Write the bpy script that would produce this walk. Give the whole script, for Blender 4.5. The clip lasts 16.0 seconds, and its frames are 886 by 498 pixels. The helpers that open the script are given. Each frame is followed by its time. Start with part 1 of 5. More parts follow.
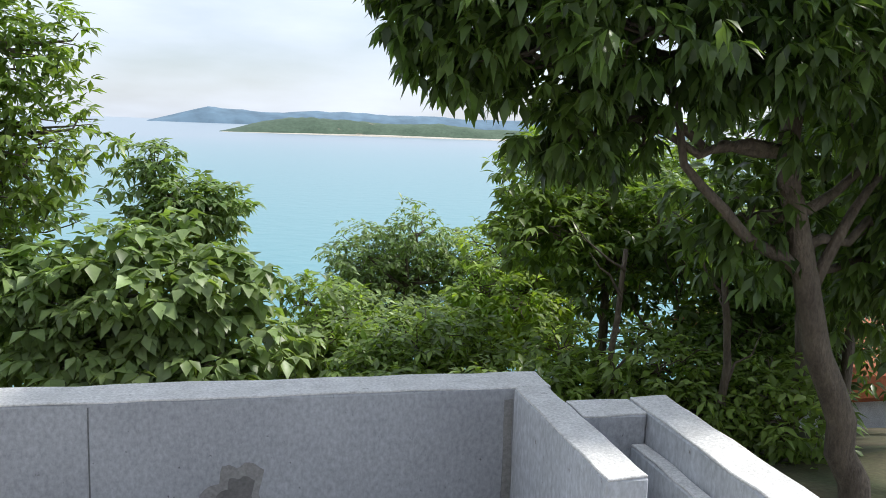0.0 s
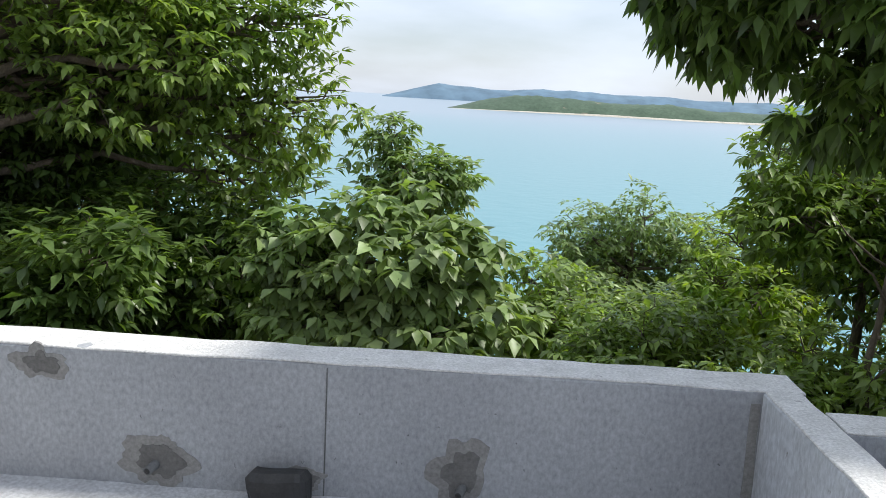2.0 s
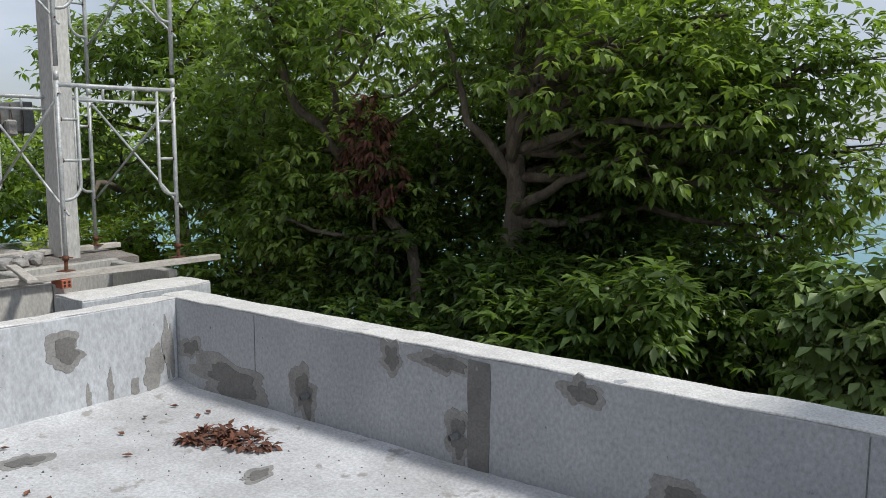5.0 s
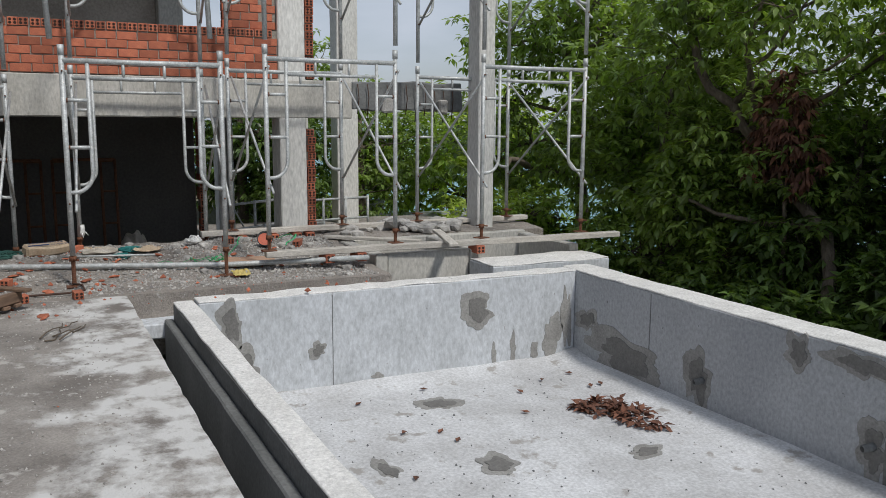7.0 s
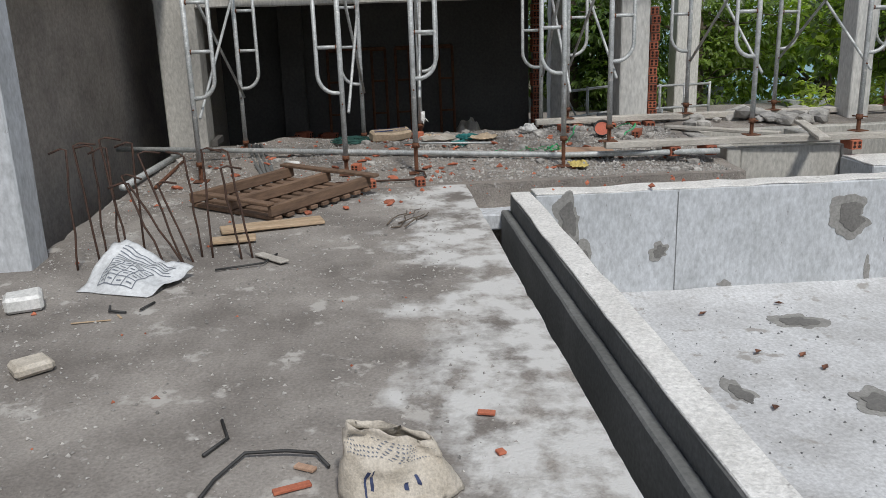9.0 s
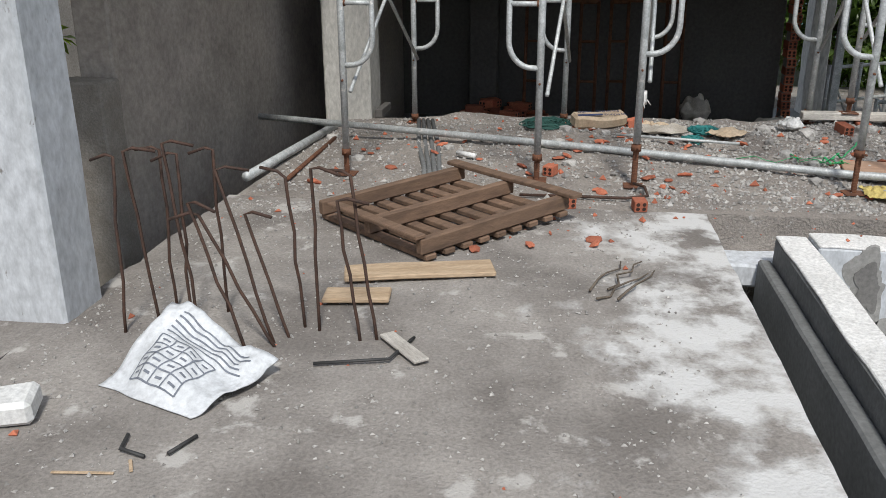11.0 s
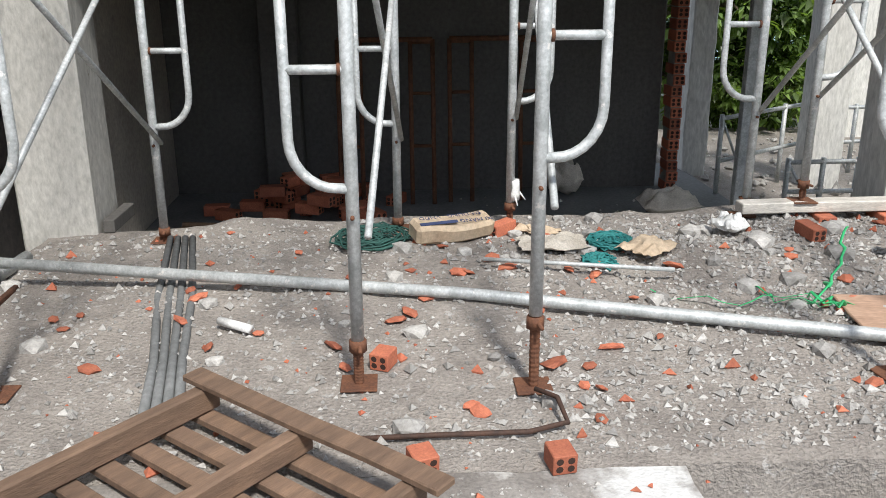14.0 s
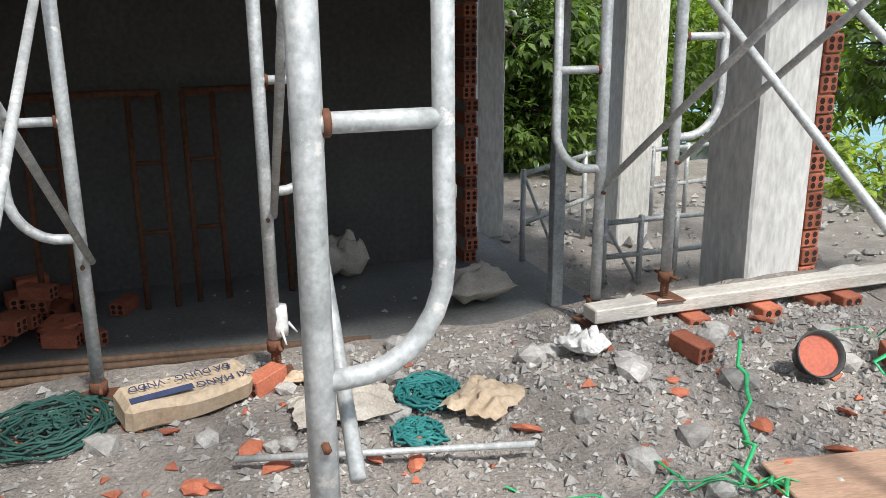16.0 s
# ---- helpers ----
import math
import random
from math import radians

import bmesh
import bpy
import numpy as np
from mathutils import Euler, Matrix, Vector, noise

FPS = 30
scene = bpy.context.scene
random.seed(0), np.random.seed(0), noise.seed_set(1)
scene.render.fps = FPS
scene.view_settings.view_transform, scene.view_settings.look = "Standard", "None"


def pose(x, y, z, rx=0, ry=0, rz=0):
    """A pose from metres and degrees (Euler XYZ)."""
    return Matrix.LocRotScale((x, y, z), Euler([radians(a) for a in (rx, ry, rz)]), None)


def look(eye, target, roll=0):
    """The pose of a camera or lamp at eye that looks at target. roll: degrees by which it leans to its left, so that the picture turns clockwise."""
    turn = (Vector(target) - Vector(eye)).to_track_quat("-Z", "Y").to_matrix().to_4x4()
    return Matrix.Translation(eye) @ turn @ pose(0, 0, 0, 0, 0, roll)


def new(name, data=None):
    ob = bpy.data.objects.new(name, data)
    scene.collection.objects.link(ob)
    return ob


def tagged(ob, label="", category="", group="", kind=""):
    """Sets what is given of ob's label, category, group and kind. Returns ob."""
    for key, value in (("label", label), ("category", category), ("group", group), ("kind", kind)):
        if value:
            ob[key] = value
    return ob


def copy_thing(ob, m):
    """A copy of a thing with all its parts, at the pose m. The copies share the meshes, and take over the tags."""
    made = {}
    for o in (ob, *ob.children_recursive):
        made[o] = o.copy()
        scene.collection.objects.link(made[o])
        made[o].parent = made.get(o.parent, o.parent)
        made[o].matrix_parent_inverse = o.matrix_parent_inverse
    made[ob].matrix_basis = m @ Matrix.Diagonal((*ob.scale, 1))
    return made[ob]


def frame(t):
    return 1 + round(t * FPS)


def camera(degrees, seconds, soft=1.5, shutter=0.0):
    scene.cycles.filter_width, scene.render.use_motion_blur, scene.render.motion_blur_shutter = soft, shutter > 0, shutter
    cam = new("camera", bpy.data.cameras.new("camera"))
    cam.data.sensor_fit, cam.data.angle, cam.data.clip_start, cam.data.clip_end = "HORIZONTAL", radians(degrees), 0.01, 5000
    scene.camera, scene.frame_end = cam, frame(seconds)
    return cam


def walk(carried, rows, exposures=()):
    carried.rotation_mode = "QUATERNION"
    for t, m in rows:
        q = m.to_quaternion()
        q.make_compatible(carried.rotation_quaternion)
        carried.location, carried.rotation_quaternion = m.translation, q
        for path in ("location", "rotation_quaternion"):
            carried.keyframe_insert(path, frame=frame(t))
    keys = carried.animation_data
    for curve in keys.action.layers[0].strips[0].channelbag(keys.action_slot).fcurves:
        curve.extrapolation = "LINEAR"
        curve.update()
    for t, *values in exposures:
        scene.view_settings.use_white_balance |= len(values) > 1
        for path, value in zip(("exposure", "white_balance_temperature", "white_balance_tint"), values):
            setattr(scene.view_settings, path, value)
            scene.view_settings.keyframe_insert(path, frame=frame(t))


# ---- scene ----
cam = camera(55.5, 16.0, soft=0.8)
PATH = [
    (0, (-0.726, 0.692, 1.499), (-0.273, 2.619, 1.21), 2.1),
    (0.5, (-0.707, 0.693, 1.499), (-0.339, 2.642, 1.243), 2.0),
    (1, (-0.689, 0.713, 1.49), (-0.458, 2.68, 1.214), 1.9),
    (1.5, (-0.743, 0.777, 1.467), (-0.683, 2.747, 1.128), 2.7),
    (2, (-0.831, 0.89, 1.461), (-0.885, 2.856, 1.1), 3.2),
    (2.5, (-0.902, 0.98, 1.451), (-1.032, 2.944, 1.098), 2.4),
    (3, (-0.821, 1.002, 1.47), (-1.125, 2.947, 1.114), -1.0),
    (3.5, (-0.833, 0.915, 1.52), (-1.424, 2.794, 1.172), -0.5),
    (5.8, (-0.78, 0.788, 1.37), (-2.244, 2.128, 1.126), 0.2),
    (6, (-0.787, 0.779, 1.386), (-2.318, 2.04, 1.13), 0.3),
    (6.5, (-0.812, 0.754, 1.386), (-2.481, 1.817, 1.102), 0.2),
    (7, (-0.833, 0.722, 1.376), (-2.606, 1.597, 1.07), 0.4),
    (7.5, (-0.855, 0.693, 1.365), (-2.707, 1.371, 1.031), 0.4),
    (8, (-0.902, 0.676, 1.355), (-2.807, 1.144, 0.965), 0.1),
    (8.5, (-1.063, 0.696, 1.326), (-2.987, 1.003, 0.871), 0.2),
    (9, (-1.35, 0.674, 1.312), (-3.266, 0.824, 0.76), -1.8),
    (9.2, (-1.506, 0.682, 1.289), (-3.415, 0.778, 0.7), -2.3),
    (11.3, (-3.57, 0.594, 1.322), (-5.441, 0.259, 0.698), 0.0),
    (11.5, (-3.774, 0.581, 1.328), (-5.681, 0.269, 0.813), 0.1),
    (11.9, (-4.063, 0.52, 1.362), (-6.007, 0.263, 0.965), -0.9),
    (12, (-4.115, 0.522, 1.366), (-6.066, 0.261, 1.011), -1.0),
    (12.5, (-4.462, 0.538, 1.39), (-6.438, 0.256, 1.275), -0.6),
    (13, (-4.823, 0.531, 1.375), (-6.811, 0.314, 1.338), 0.2),
    (13.5, (-5.227, 0.544, 1.341), (-7.21, 0.461, 1.098), -1.3),
    (13.6, (-5.327, 0.564, 1.325), (-7.299, 0.501, 0.994), -1.7),
    (14, (-5.683, 0.578, 1.293), (-7.583, 0.684, 0.676), -0.3),
    (14.5, (-6.017, 0.597, 1.261), (-7.86, 0.868, 0.531), 1.5),
    (14.6, (-6.081, 0.605, 1.275), (-7.921, 0.893, 0.544), 1.4),
    (15, (-6.347, 0.59, 1.305), (-8.187, 1.015, 0.648), 0.9),
    (15.5, (-6.701, 0.678, 1.281), (-8.556, 1.189, 0.736), -1.6),
    (16, (-7.077, 0.825, 1.266), (-8.898, 1.449, 0.724), -0.5),
]
walk(cam, [(t, look(eye, target, roll)) for t, eye, target, roll in PATH],
     [(0, 0.3), (3.5, 0.1), (6.0, -0.5), (8.0, -0.55), (9.0, -0.5), (11.5, 0.15), (12.0, 0.5), (12.5, 0.6), (13.5, 0.5), (14.5, 0.38), (16, 0.42)])

# ---- light ----
world = bpy.data.worlds.new("sky_world")
scene.world = world
world.use_nodes = True
wn, wl = world.node_tree.nodes, world.node_tree.links
wn.clear()
SUN_EL, SUN_AZ = 52.0, 76.0   # height; degrees from +y towards +x
sky = wn.new("ShaderNodeTexSky")
sky.sky_type, sky.sun_disc = "NISHITA", False
sky.sun_elevation, sky.sun_rotation = radians(SUN_EL), radians(SUN_AZ)
sky.air_density, sky.dust_density, sky.ozone_density = 1.0, 1.2, 2.0
wtc, wmap, wno, wra, wmx, wbg, wout = [wn.new(k) for k in ("ShaderNodeTexCoord", "ShaderNodeMapping", "ShaderNodeTexNoise", "ShaderNodeValToRGB", "ShaderNodeMix", "ShaderNodeBackground", "ShaderNodeOutputWorld")]
wmap.inputs["Scale"].default_value = (1.6, 1.6, 6.0)
wno.inputs["Scale"].default_value, wno.inputs["Detail"].default_value = 1.7, 7.0
wra.color_ramp.elements[0].position, wra.color_ramp.elements[1].position = 0.33, 0.70
wra.color_ramp.elements[0].color, wra.color_ramp.elements[1].color = (0.40, 0.40, 0.40, 1), (0.97, 0.97, 0.97, 1)
wmx.data_type = "RGBA"
wmx.inputs[7].default_value = (8.2, 9.0, 10.4, 1)
wl.new(wtc.outputs["Generated"], wmap.inputs["Vector"])
wl.new(wmap.outputs["Vector"], wno.inputs["Vector"])
wl.new(wno.outputs["Fac"], wra.inputs["Fac"])
wl.new(wra.outputs["Color"], wmx.inputs[0])
wl.new(sky.outputs["Color"], wmx.inputs[6])
wl.new(wmx.outputs[2], wbg.inputs["Color"])
wbg.inputs["Strength"].default_value = 0.10
wl.new(wbg.outputs["Background"], wout.inputs["Surface"])
sun = new("sun", bpy.data.lights.new("sun", "SUN"))
sun.data.energy, sun.data.angle, sun.data.color = 3.4, radians(7), (1.0, 0.97, 0.91)
_se, _sa = radians(SUN_EL), radians(SUN_AZ)
sun.matrix_world = look((math.sin(_sa) * math.cos(_se) * 40, math.cos(_sa) * math.cos(_se) * 40, math.sin(_se) * 40), (0, 0, 0))


# ---- materials ----
def material(name, base, second=None, rough=0.85, metal=0.0, scale=3.0, grain=60.0, mix=0.5, bump=0.25, spots=None, spot_amount=0.62, spot_scale=7.0, rand=0.0, dist=0.01, zone=None, through_light=0.0, stretch=(1, 1, 1)):
    """Two-scale mottled surface: broad stains, fine grain, optional spots, relief."""
    m = bpy.data.materials.new(name)
    m.use_nodes = True
    n, l = m.node_tree.nodes, m.node_tree.links
    b = n["Principled BSDF"]
    second = second or tuple(c * 0.7 for c in base)
    tc = n.new("ShaderNodeTexCoord")
    mp = n.new("ShaderNodeMapping")
    mp.inputs["Scale"].default_value = stretch
    l.new(tc.outputs["Object"], mp.inputs["Vector"])

    def noise_tex(s, d=6.0):
        t = n.new("ShaderNodeTexNoise")
        t.inputs["Scale"].default_value, t.inputs["Detail"].default_value = s, d
        t.inputs["Roughness"].default_value = 0.62
        l.new(mp.outputs["Vector"], t.inputs["Vector"])
        return t

    def ramp(src, lo, hi):
        r = n.new("ShaderNodeMapRange")
        r.inputs[1].default_value, r.inputs[2].default_value = lo, hi
        l.new(src, r.inputs[0])
        return r.outputs[0]

    def blend(fac, a, c, kind="MIX"):
        x = n.new("ShaderNodeMix")
        x.data_type, x.blend_type = "RGBA", kind
        for sock, v in ((x.inputs[0], fac), (x.inputs[6], a), (x.inputs[7], c)):
            if hasattr(v, "is_linked"):
                l.new(v, sock)
            else:
                sock.default_value = v if not isinstance(v, tuple) else (*v, 1)
        return x.outputs[2]

    big, fine = noise_tex(scale), noise_tex(grain, 3.0)
    col = blend(ramp(big.outputs["Fac"], 0.5 - mix * 0.35, 0.5 + mix * 0.35), base, second)
    g = n.new("ShaderNodeMapRange")
    g.inputs[1].default_value, g.inputs[2].default_value, g.inputs[3].default_value, g.inputs[4].default_value = 0.25, 0.75, 0.72, 1.2
    l.new(fine.outputs["Fac"], g.inputs[0])
    cg = n.new("ShaderNodeCombineColor")
    for i in range(3):
        l.new(g.outputs[0], cg.inputs[i])
    col = blend(1.0, col, cg.outputs[0], "MULTIPLY")
    if spots:
        sp = noise_tex(spot_scale, 8.0)
        col = blend(ramp(sp.outputs["Fac"], spot_amount, spot_amount + 0.06), col, spots)
    if zone:
        axis, lo, hi, zc = zone
        sx = n.new("ShaderNodeSeparateXYZ")
        l.new(tc.outputs["Object"], sx.inputs[0])
        zn = noise_tex(1.7, 9.0)
        mm = n.new("ShaderNodeMath")
        mm.operation = "MULTIPLY_ADD"
        l.new(zn.outputs["Fac"], mm.inputs[0])
        mm.inputs[1].default_value = 2.6
        l.new(sx.outputs[axis], mm.inputs[2])
        z2 = noise_tex(4.5, 12.0)
        cover = n.new("ShaderNodeMath")
        cover.operation = "MULTIPLY"
        l.new(ramp(mm.outputs[0], lo, hi), cover.inputs[0])
        l.new(ramp(z2.outputs["Fac"], 0.40, 0.54), cover.inputs[1])
        col = blend(cover.outputs[0], col, zc)
    if rand:
        oi = n.new("ShaderNodeObjectInfo")
        geo = n.new("ShaderNodeNewGeometry")
        ad = n.new("ShaderNodeMath")
        ad.operation = "ADD"
        l.new(oi.outputs["Random"], ad.inputs[0])
        l.new(geo.outputs["Random Per Island"], ad.inputs[1])
        fr = n.new("ShaderNodeMath")
        fr.operation = "FRACT"
        l.new(ad.outputs[0], fr.inputs[0])
        rr = n.new("ShaderNodeMapRange")
        rr.inputs[3].default_value, rr.inputs[4].default_value = 1 - rand, 1 + rand
        l.new(fr.outputs[0], rr.inputs[0])
        c2 = n.new("ShaderNodeCombineColor")
        for i in range(3):
            l.new(rr.outputs[0], c2.inputs[i])
        col = blend(1.0, col, c2.outputs[0], "MULTIPLY")
    l.new(col, b.inputs["Base Color"])
    b.inputs["Roughness"].default_value, b.inputs["Metallic"].default_value = rough, metal
    if bump:
        bp = n.new("ShaderNodeBump")
        bp.inputs["Strength"].default_value, bp.inputs["Distance"].default_value = bump, dist
        hs = n.new("ShaderNodeMath")
        hs.operation = "ADD"
        l.new(fine.outputs["Fac"], hs.inputs[0])
        l.new(big.outputs["Fac"], hs.inputs[1])
        l.new(hs.outputs[0], bp.inputs["Height"])
        l.new(bp.outputs["Normal"], b.inputs["Normal"])
    if through_light:
        tr = n.new("ShaderNodeBsdfTranslucent")
        l.new(blend(1.0, col, (1.5, 1.6, 0.5), "MULTIPLY"), tr.inputs["Color"])
        ms = n.new("ShaderNodeMixShader")
        ms.inputs[0].default_value = through_light
        l.new(b.outputs["BSDF"], ms.inputs[1])
        l.new(tr.outputs["BSDF"], ms.inputs[2])
        l.new(ms.outputs[0], n["Material Output"].inputs["Surface"])
    return m


M_DECK = material("deck_concrete", (0.34, 0.315, 0.29), (0.19, 0.172, 0.157), 0.92, scale=1.9, grain=75, mix=0.38, bump=0.6, spots=(0.45, 0.43, 0.405), spot_amount=0.585, spot_scale=4.2, zone=("Y", 2.05, 2.35, (0.60, 0.595, 0.585)))
M_RUBBLEBED = material("rubble_dust", (0.37, 0.335, 0.30), (0.235, 0.21, 0.19), 0.95, scale=3.5, grain=70, mix=0.5, bump=0.9, dist=0.02, spots=(0.44, 0.42, 0.40), spot_amount=0.6, spot_scale=16)
M_POOLFLOOR = material("pool_floor_concrete", (0.68, 0.69, 0.71), (0.47, 0.47, 0.475), 0.9, scale=1.6, grain=45, mix=0.5, bump=0.35, spots=(0.36, 0.345, 0.33), spot_amount=0.595, spot_scale=4.5)
M_WALL = material("pool_wall_concrete", (0.44, 0.455, 0.475), (0.34, 0.352, 0.372), 0.88, scale=1.1, grain=40, mix=0.5, bump=0.25, spots=(0.13, 0.13, 0.13), spot_amount=0.665, spot_scale=26, stretch=(1, 1, 0.7))
M_WALLPALE = material("pale_cast_concrete", (0.59, 0.615, 0.65), (0.46, 0.48, 0.50), 0.85, scale=1.5, grain=35, mix=0.5, bump=0.2, spots=(0.22, 0.21, 0.20), spot_amount=0.66, spot_scale=22, stretch=(1, 1, 0.5))
# Rough whitish concrete, lightened further to carry skylight on upward faces.
M_WALLTOP_LIT = material("rough_skylit_wall_top", (0.82, 0.81, 0.79), (0.66, 0.65, 0.63), 0.92, scale=6, grain=60, bump=0.7, spots=(0.28, 0.27, 0.26), spot_amount=0.66, spot_scale=9)
M_PATCH = material("wet_mortar", (0.20, 0.195, 0.185), (0.145, 0.14, 0.135), 0.75, scale=5, grain=50, bump=0.2)
M_PATCH_PALE = material("damp_cement_stain", (0.33, 0.325, 0.31), (0.25, 0.245, 0.235), 0.85, scale=6, grain=50, bump=0.2)
# Darkest concrete: gutter, tank bottom, room floor, seams and small fittings.
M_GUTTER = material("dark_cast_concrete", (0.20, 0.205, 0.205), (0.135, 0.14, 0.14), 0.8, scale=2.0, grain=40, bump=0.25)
M_BEAM = material("beam_concrete", (0.58, 0.565, 0.53), (0.42, 0.405, 0.37), 0.88, scale=2.2, grain=40, mix=0.55, bump=0.3, spots=(0.25, 0.22, 0.18), spot_amount=0.69, spot_scale=9, stretch=(1, 1, 0.45))
M_WHITEBEAM = material("whitish_cast_concrete", (0.74, 0.735, 0.71), (0.60, 0.59, 0.56), 0.88, scale=1.8, grain=40, mix=0.5, bump=0.25, spots=(0.36, 0.32, 0.27), spot_amount=0.68, spot_scale=6, stretch=(1, 1, 0.3))
M_PLASTER = material("grey_cement_plaster", (0.47, 0.42, 0.37), (0.30, 0.265, 0.232), 0.9, scale=1.9, grain=30, mix=0.6, bump=0.2, spots=(0.20, 0.18, 0.16), spot_amount=0.66, spot_scale=2.4)
# The house plaster again, with the room's shade put into a darker colour.
M_INTERIOR_SHADED = material("shaded_interior_plaster", (0.135, 0.127, 0.118), (0.09, 0.085, 0.08), 0.92, scale=1.4, grain=30, mix=0.6, bump=0.2)
M_BRICK = material("red_hollow_brick", (0.50, 0.165, 0.09), (0.37, 0.11, 0.065), 0.85, scale=14, grain=90, bump=0.35, rand=0.32, dist=0.004)
# Near-black colour for the shade inside brick holes.
M_HOLE_SHADE = material("brick_hole_shade", (0.05, 0.025, 0.018), None, 0.95, bump=0)
M_MORTAR = material("brick_mortar", (0.36, 0.33, 0.29), (0.26, 0.235, 0.20), 0.95, scale=10, grain=80, bump=0.6)
M_STEEL = material("galvanised_steel", (0.60, 0.62, 0.62), (0.40, 0.42, 0.42), 0.52, 0.25, scale=14, grain=80, mix=0.4, bump=0.15, spots=(0.72, 0.70, 0.67), spot_amount=0.62, spot_scale=24, dist=0.003)
M_RUST = material("rusty_steel", (0.22, 0.095, 0.05), (0.12, 0.055, 0.035), 0.85, 0.25, scale=25, grain=120, bump=0.5, dist=0.003)
M_REBAR = material("rusty_rebar", (0.11, 0.06, 0.043), (0.06, 0.04, 0.033), 0.8, 0.3, scale=30, grain=140, bump=0.6, dist=0.003)
M_WOOD = material("weathered_pallet_wood", (0.23, 0.145, 0.095), (0.125, 0.08, 0.055), 0.85, scale=5, grain=40, bump=0.35, rand=0.2, stretch=(1, 6, 6))
M_PLANK = material("pale_plank", (0.55, 0.42, 0.29), (0.40, 0.285, 0.18), 0.8, scale=5, grain=30, bump=0.2, stretch=(6, 1, 6))
M_BOARD = material("whitened_formwork_board", (0.60, 0.57, 0.52), (0.40, 0.37, 0.33), 0.85, scale=6, grain=40, bump=0.3, rand=0.1, stretch=(5, 1, 5))
M_BARK = material("bark", (0.21, 0.17, 0.13), (0.10, 0.08, 0.063), 0.95, scale=10, grain=50, bump=0.9, dist=0.02, stretch=(1, 1, 0.4))
M_LEAF_DARK = material("leaf_dark_green", (0.17, 0.25, 0.075), (0.075, 0.13, 0.04), 0.34, scale=0.9, grain=8, bump=0, rand=0.55, through_light=0.42)
M_LEAF = material("leaf_green", (0.29, 0.38, 0.11), (0.14, 0.22, 0.06), 0.38, scale=0.8, grain=8, bump=0, rand=0.5, through_light=0.42)
M_LEAF_PALE = material("leaf_pale_green", (0.29, 0.37, 0.15), (0.15, 0.24, 0.08), 0.42, scale=0.8, grain=8, bump=0, rand=0.45, through_light=0.3)
M_LEAF_YEL = material("leaf_yellow_green", (0.38, 0.46, 0.10), (0.20, 0.31, 0.07), 0.5, scale=0.8, grain=8, bump=0, rand=0.45, through_light=0.45)
M_DRYLEAF = material("dry_leaf", (0.20, 0.085, 0.05), (0.11, 0.05, 0.035), 0.85, scale=9, grain=40, bump=0.2, rand=0.4)
M_STONE = material("rubble_stone", (0.47, 0.455, 0.435), (0.32, 0.305, 0.285), 0.95, scale=12, grain=70, bump=0.6, rand=0.35)
M_SOIL = material("hillside_soil", (0.12, 0.095, 0.06), (0.06, 0.075, 0.03), 0.95, scale=0.8, grain=20, bump=0.6)
M_CLOTH = material("woven_sack", (0.62, 0.57, 0.50), (0.46, 0.41, 0.34), 0.85, scale=7, grain=120, bump=0.35)
M_PAPERBAG = material("cement_bag_paper", (0.60, 0.48, 0.35), (0.47, 0.36, 0.25), 0.8, scale=6, grain=50, bump=0.2)
M_PAPER = material("printed_sack", (0.72, 0.74, 0.76), (0.58, 0.60, 0.62), 0.7, scale=5, grain=40, bump=0.2)
M_INK = material("blue_ink", (0.05, 0.07, 0.16), None, 0.8, bump=0)
M_INKGREY = material("grey_ink", (0.20, 0.22, 0.26), None, 0.8, bump=0)
M_WHITE = material("white_plastic", (0.78, 0.78, 0.77), (0.65, 0.65, 0.63), 0.45, scale=8, bump=0.05)
M_GREENROPE = material("green_strap", (0.05, 0.55, 0.20), (0.04, 0.42, 0.16), 0.5, scale=10, bump=0.05)
M_TEAL = material("teal_net", (0.03, 0.25, 0.24), (0.02, 0.16, 0.16), 0.7, scale=20, bump=0.2)
M_NET = material("dark_green_net", (0.03, 0.11, 0.09), (0.02, 0.07, 0.06), 0.75, scale=20, bump=0.2)
M_BOWL = material("red_rubber", (0.55, 0.12, 0.06), (0.42, 0.09, 0.05), 0.6, scale=9, bump=0.1)
M_BLACK = material("black_rubber", (0.03, 0.03, 0.03), (0.05, 0.05, 0.05), 0.6, scale=9, bump=0.2)
M_YELLOW = material("yellow_cloth", (0.62, 0.50, 0.16), (0.5, 0.4, 0.15), 0.85, scale=9, bump=0.2)
M_PLY = material("pinkish_plywood", (0.50, 0.33, 0.235), (0.38, 0.24, 0.165), 0.8, scale=5, grain=30, bump=0.2, stretch=(6, 1, 6))
M_SAND = material("sand", (0.60, 0.55, 0.47), (0.50, 0.46, 0.38), 0.95, scale=0.02, grain=0.3, bump=0.1)
M_HILL = material("distant_forest", (0.10, 0.15, 0.10), (0.055, 0.095, 0.06), 0.95, scale=0.03, grain=0.25, bump=0, spots=(0.30, 0.24, 0.18), spot_amount=0.66, spot_scale=0.02)
# Blue air haze is mixed into this hill colour.
M_FARHILL = material("far_hills_haze_tint", (0.15, 0.235, 0.31), (0.125, 0.205, 0.28), 0.95, scale=0.004, grain=0.02, bump=0)
M_ROOF = material("orange_roof", (0.50, 0.16, 0.07), (0.38, 0.11, 0.05), 0.85, scale=2, grain=20, bump=0.3)

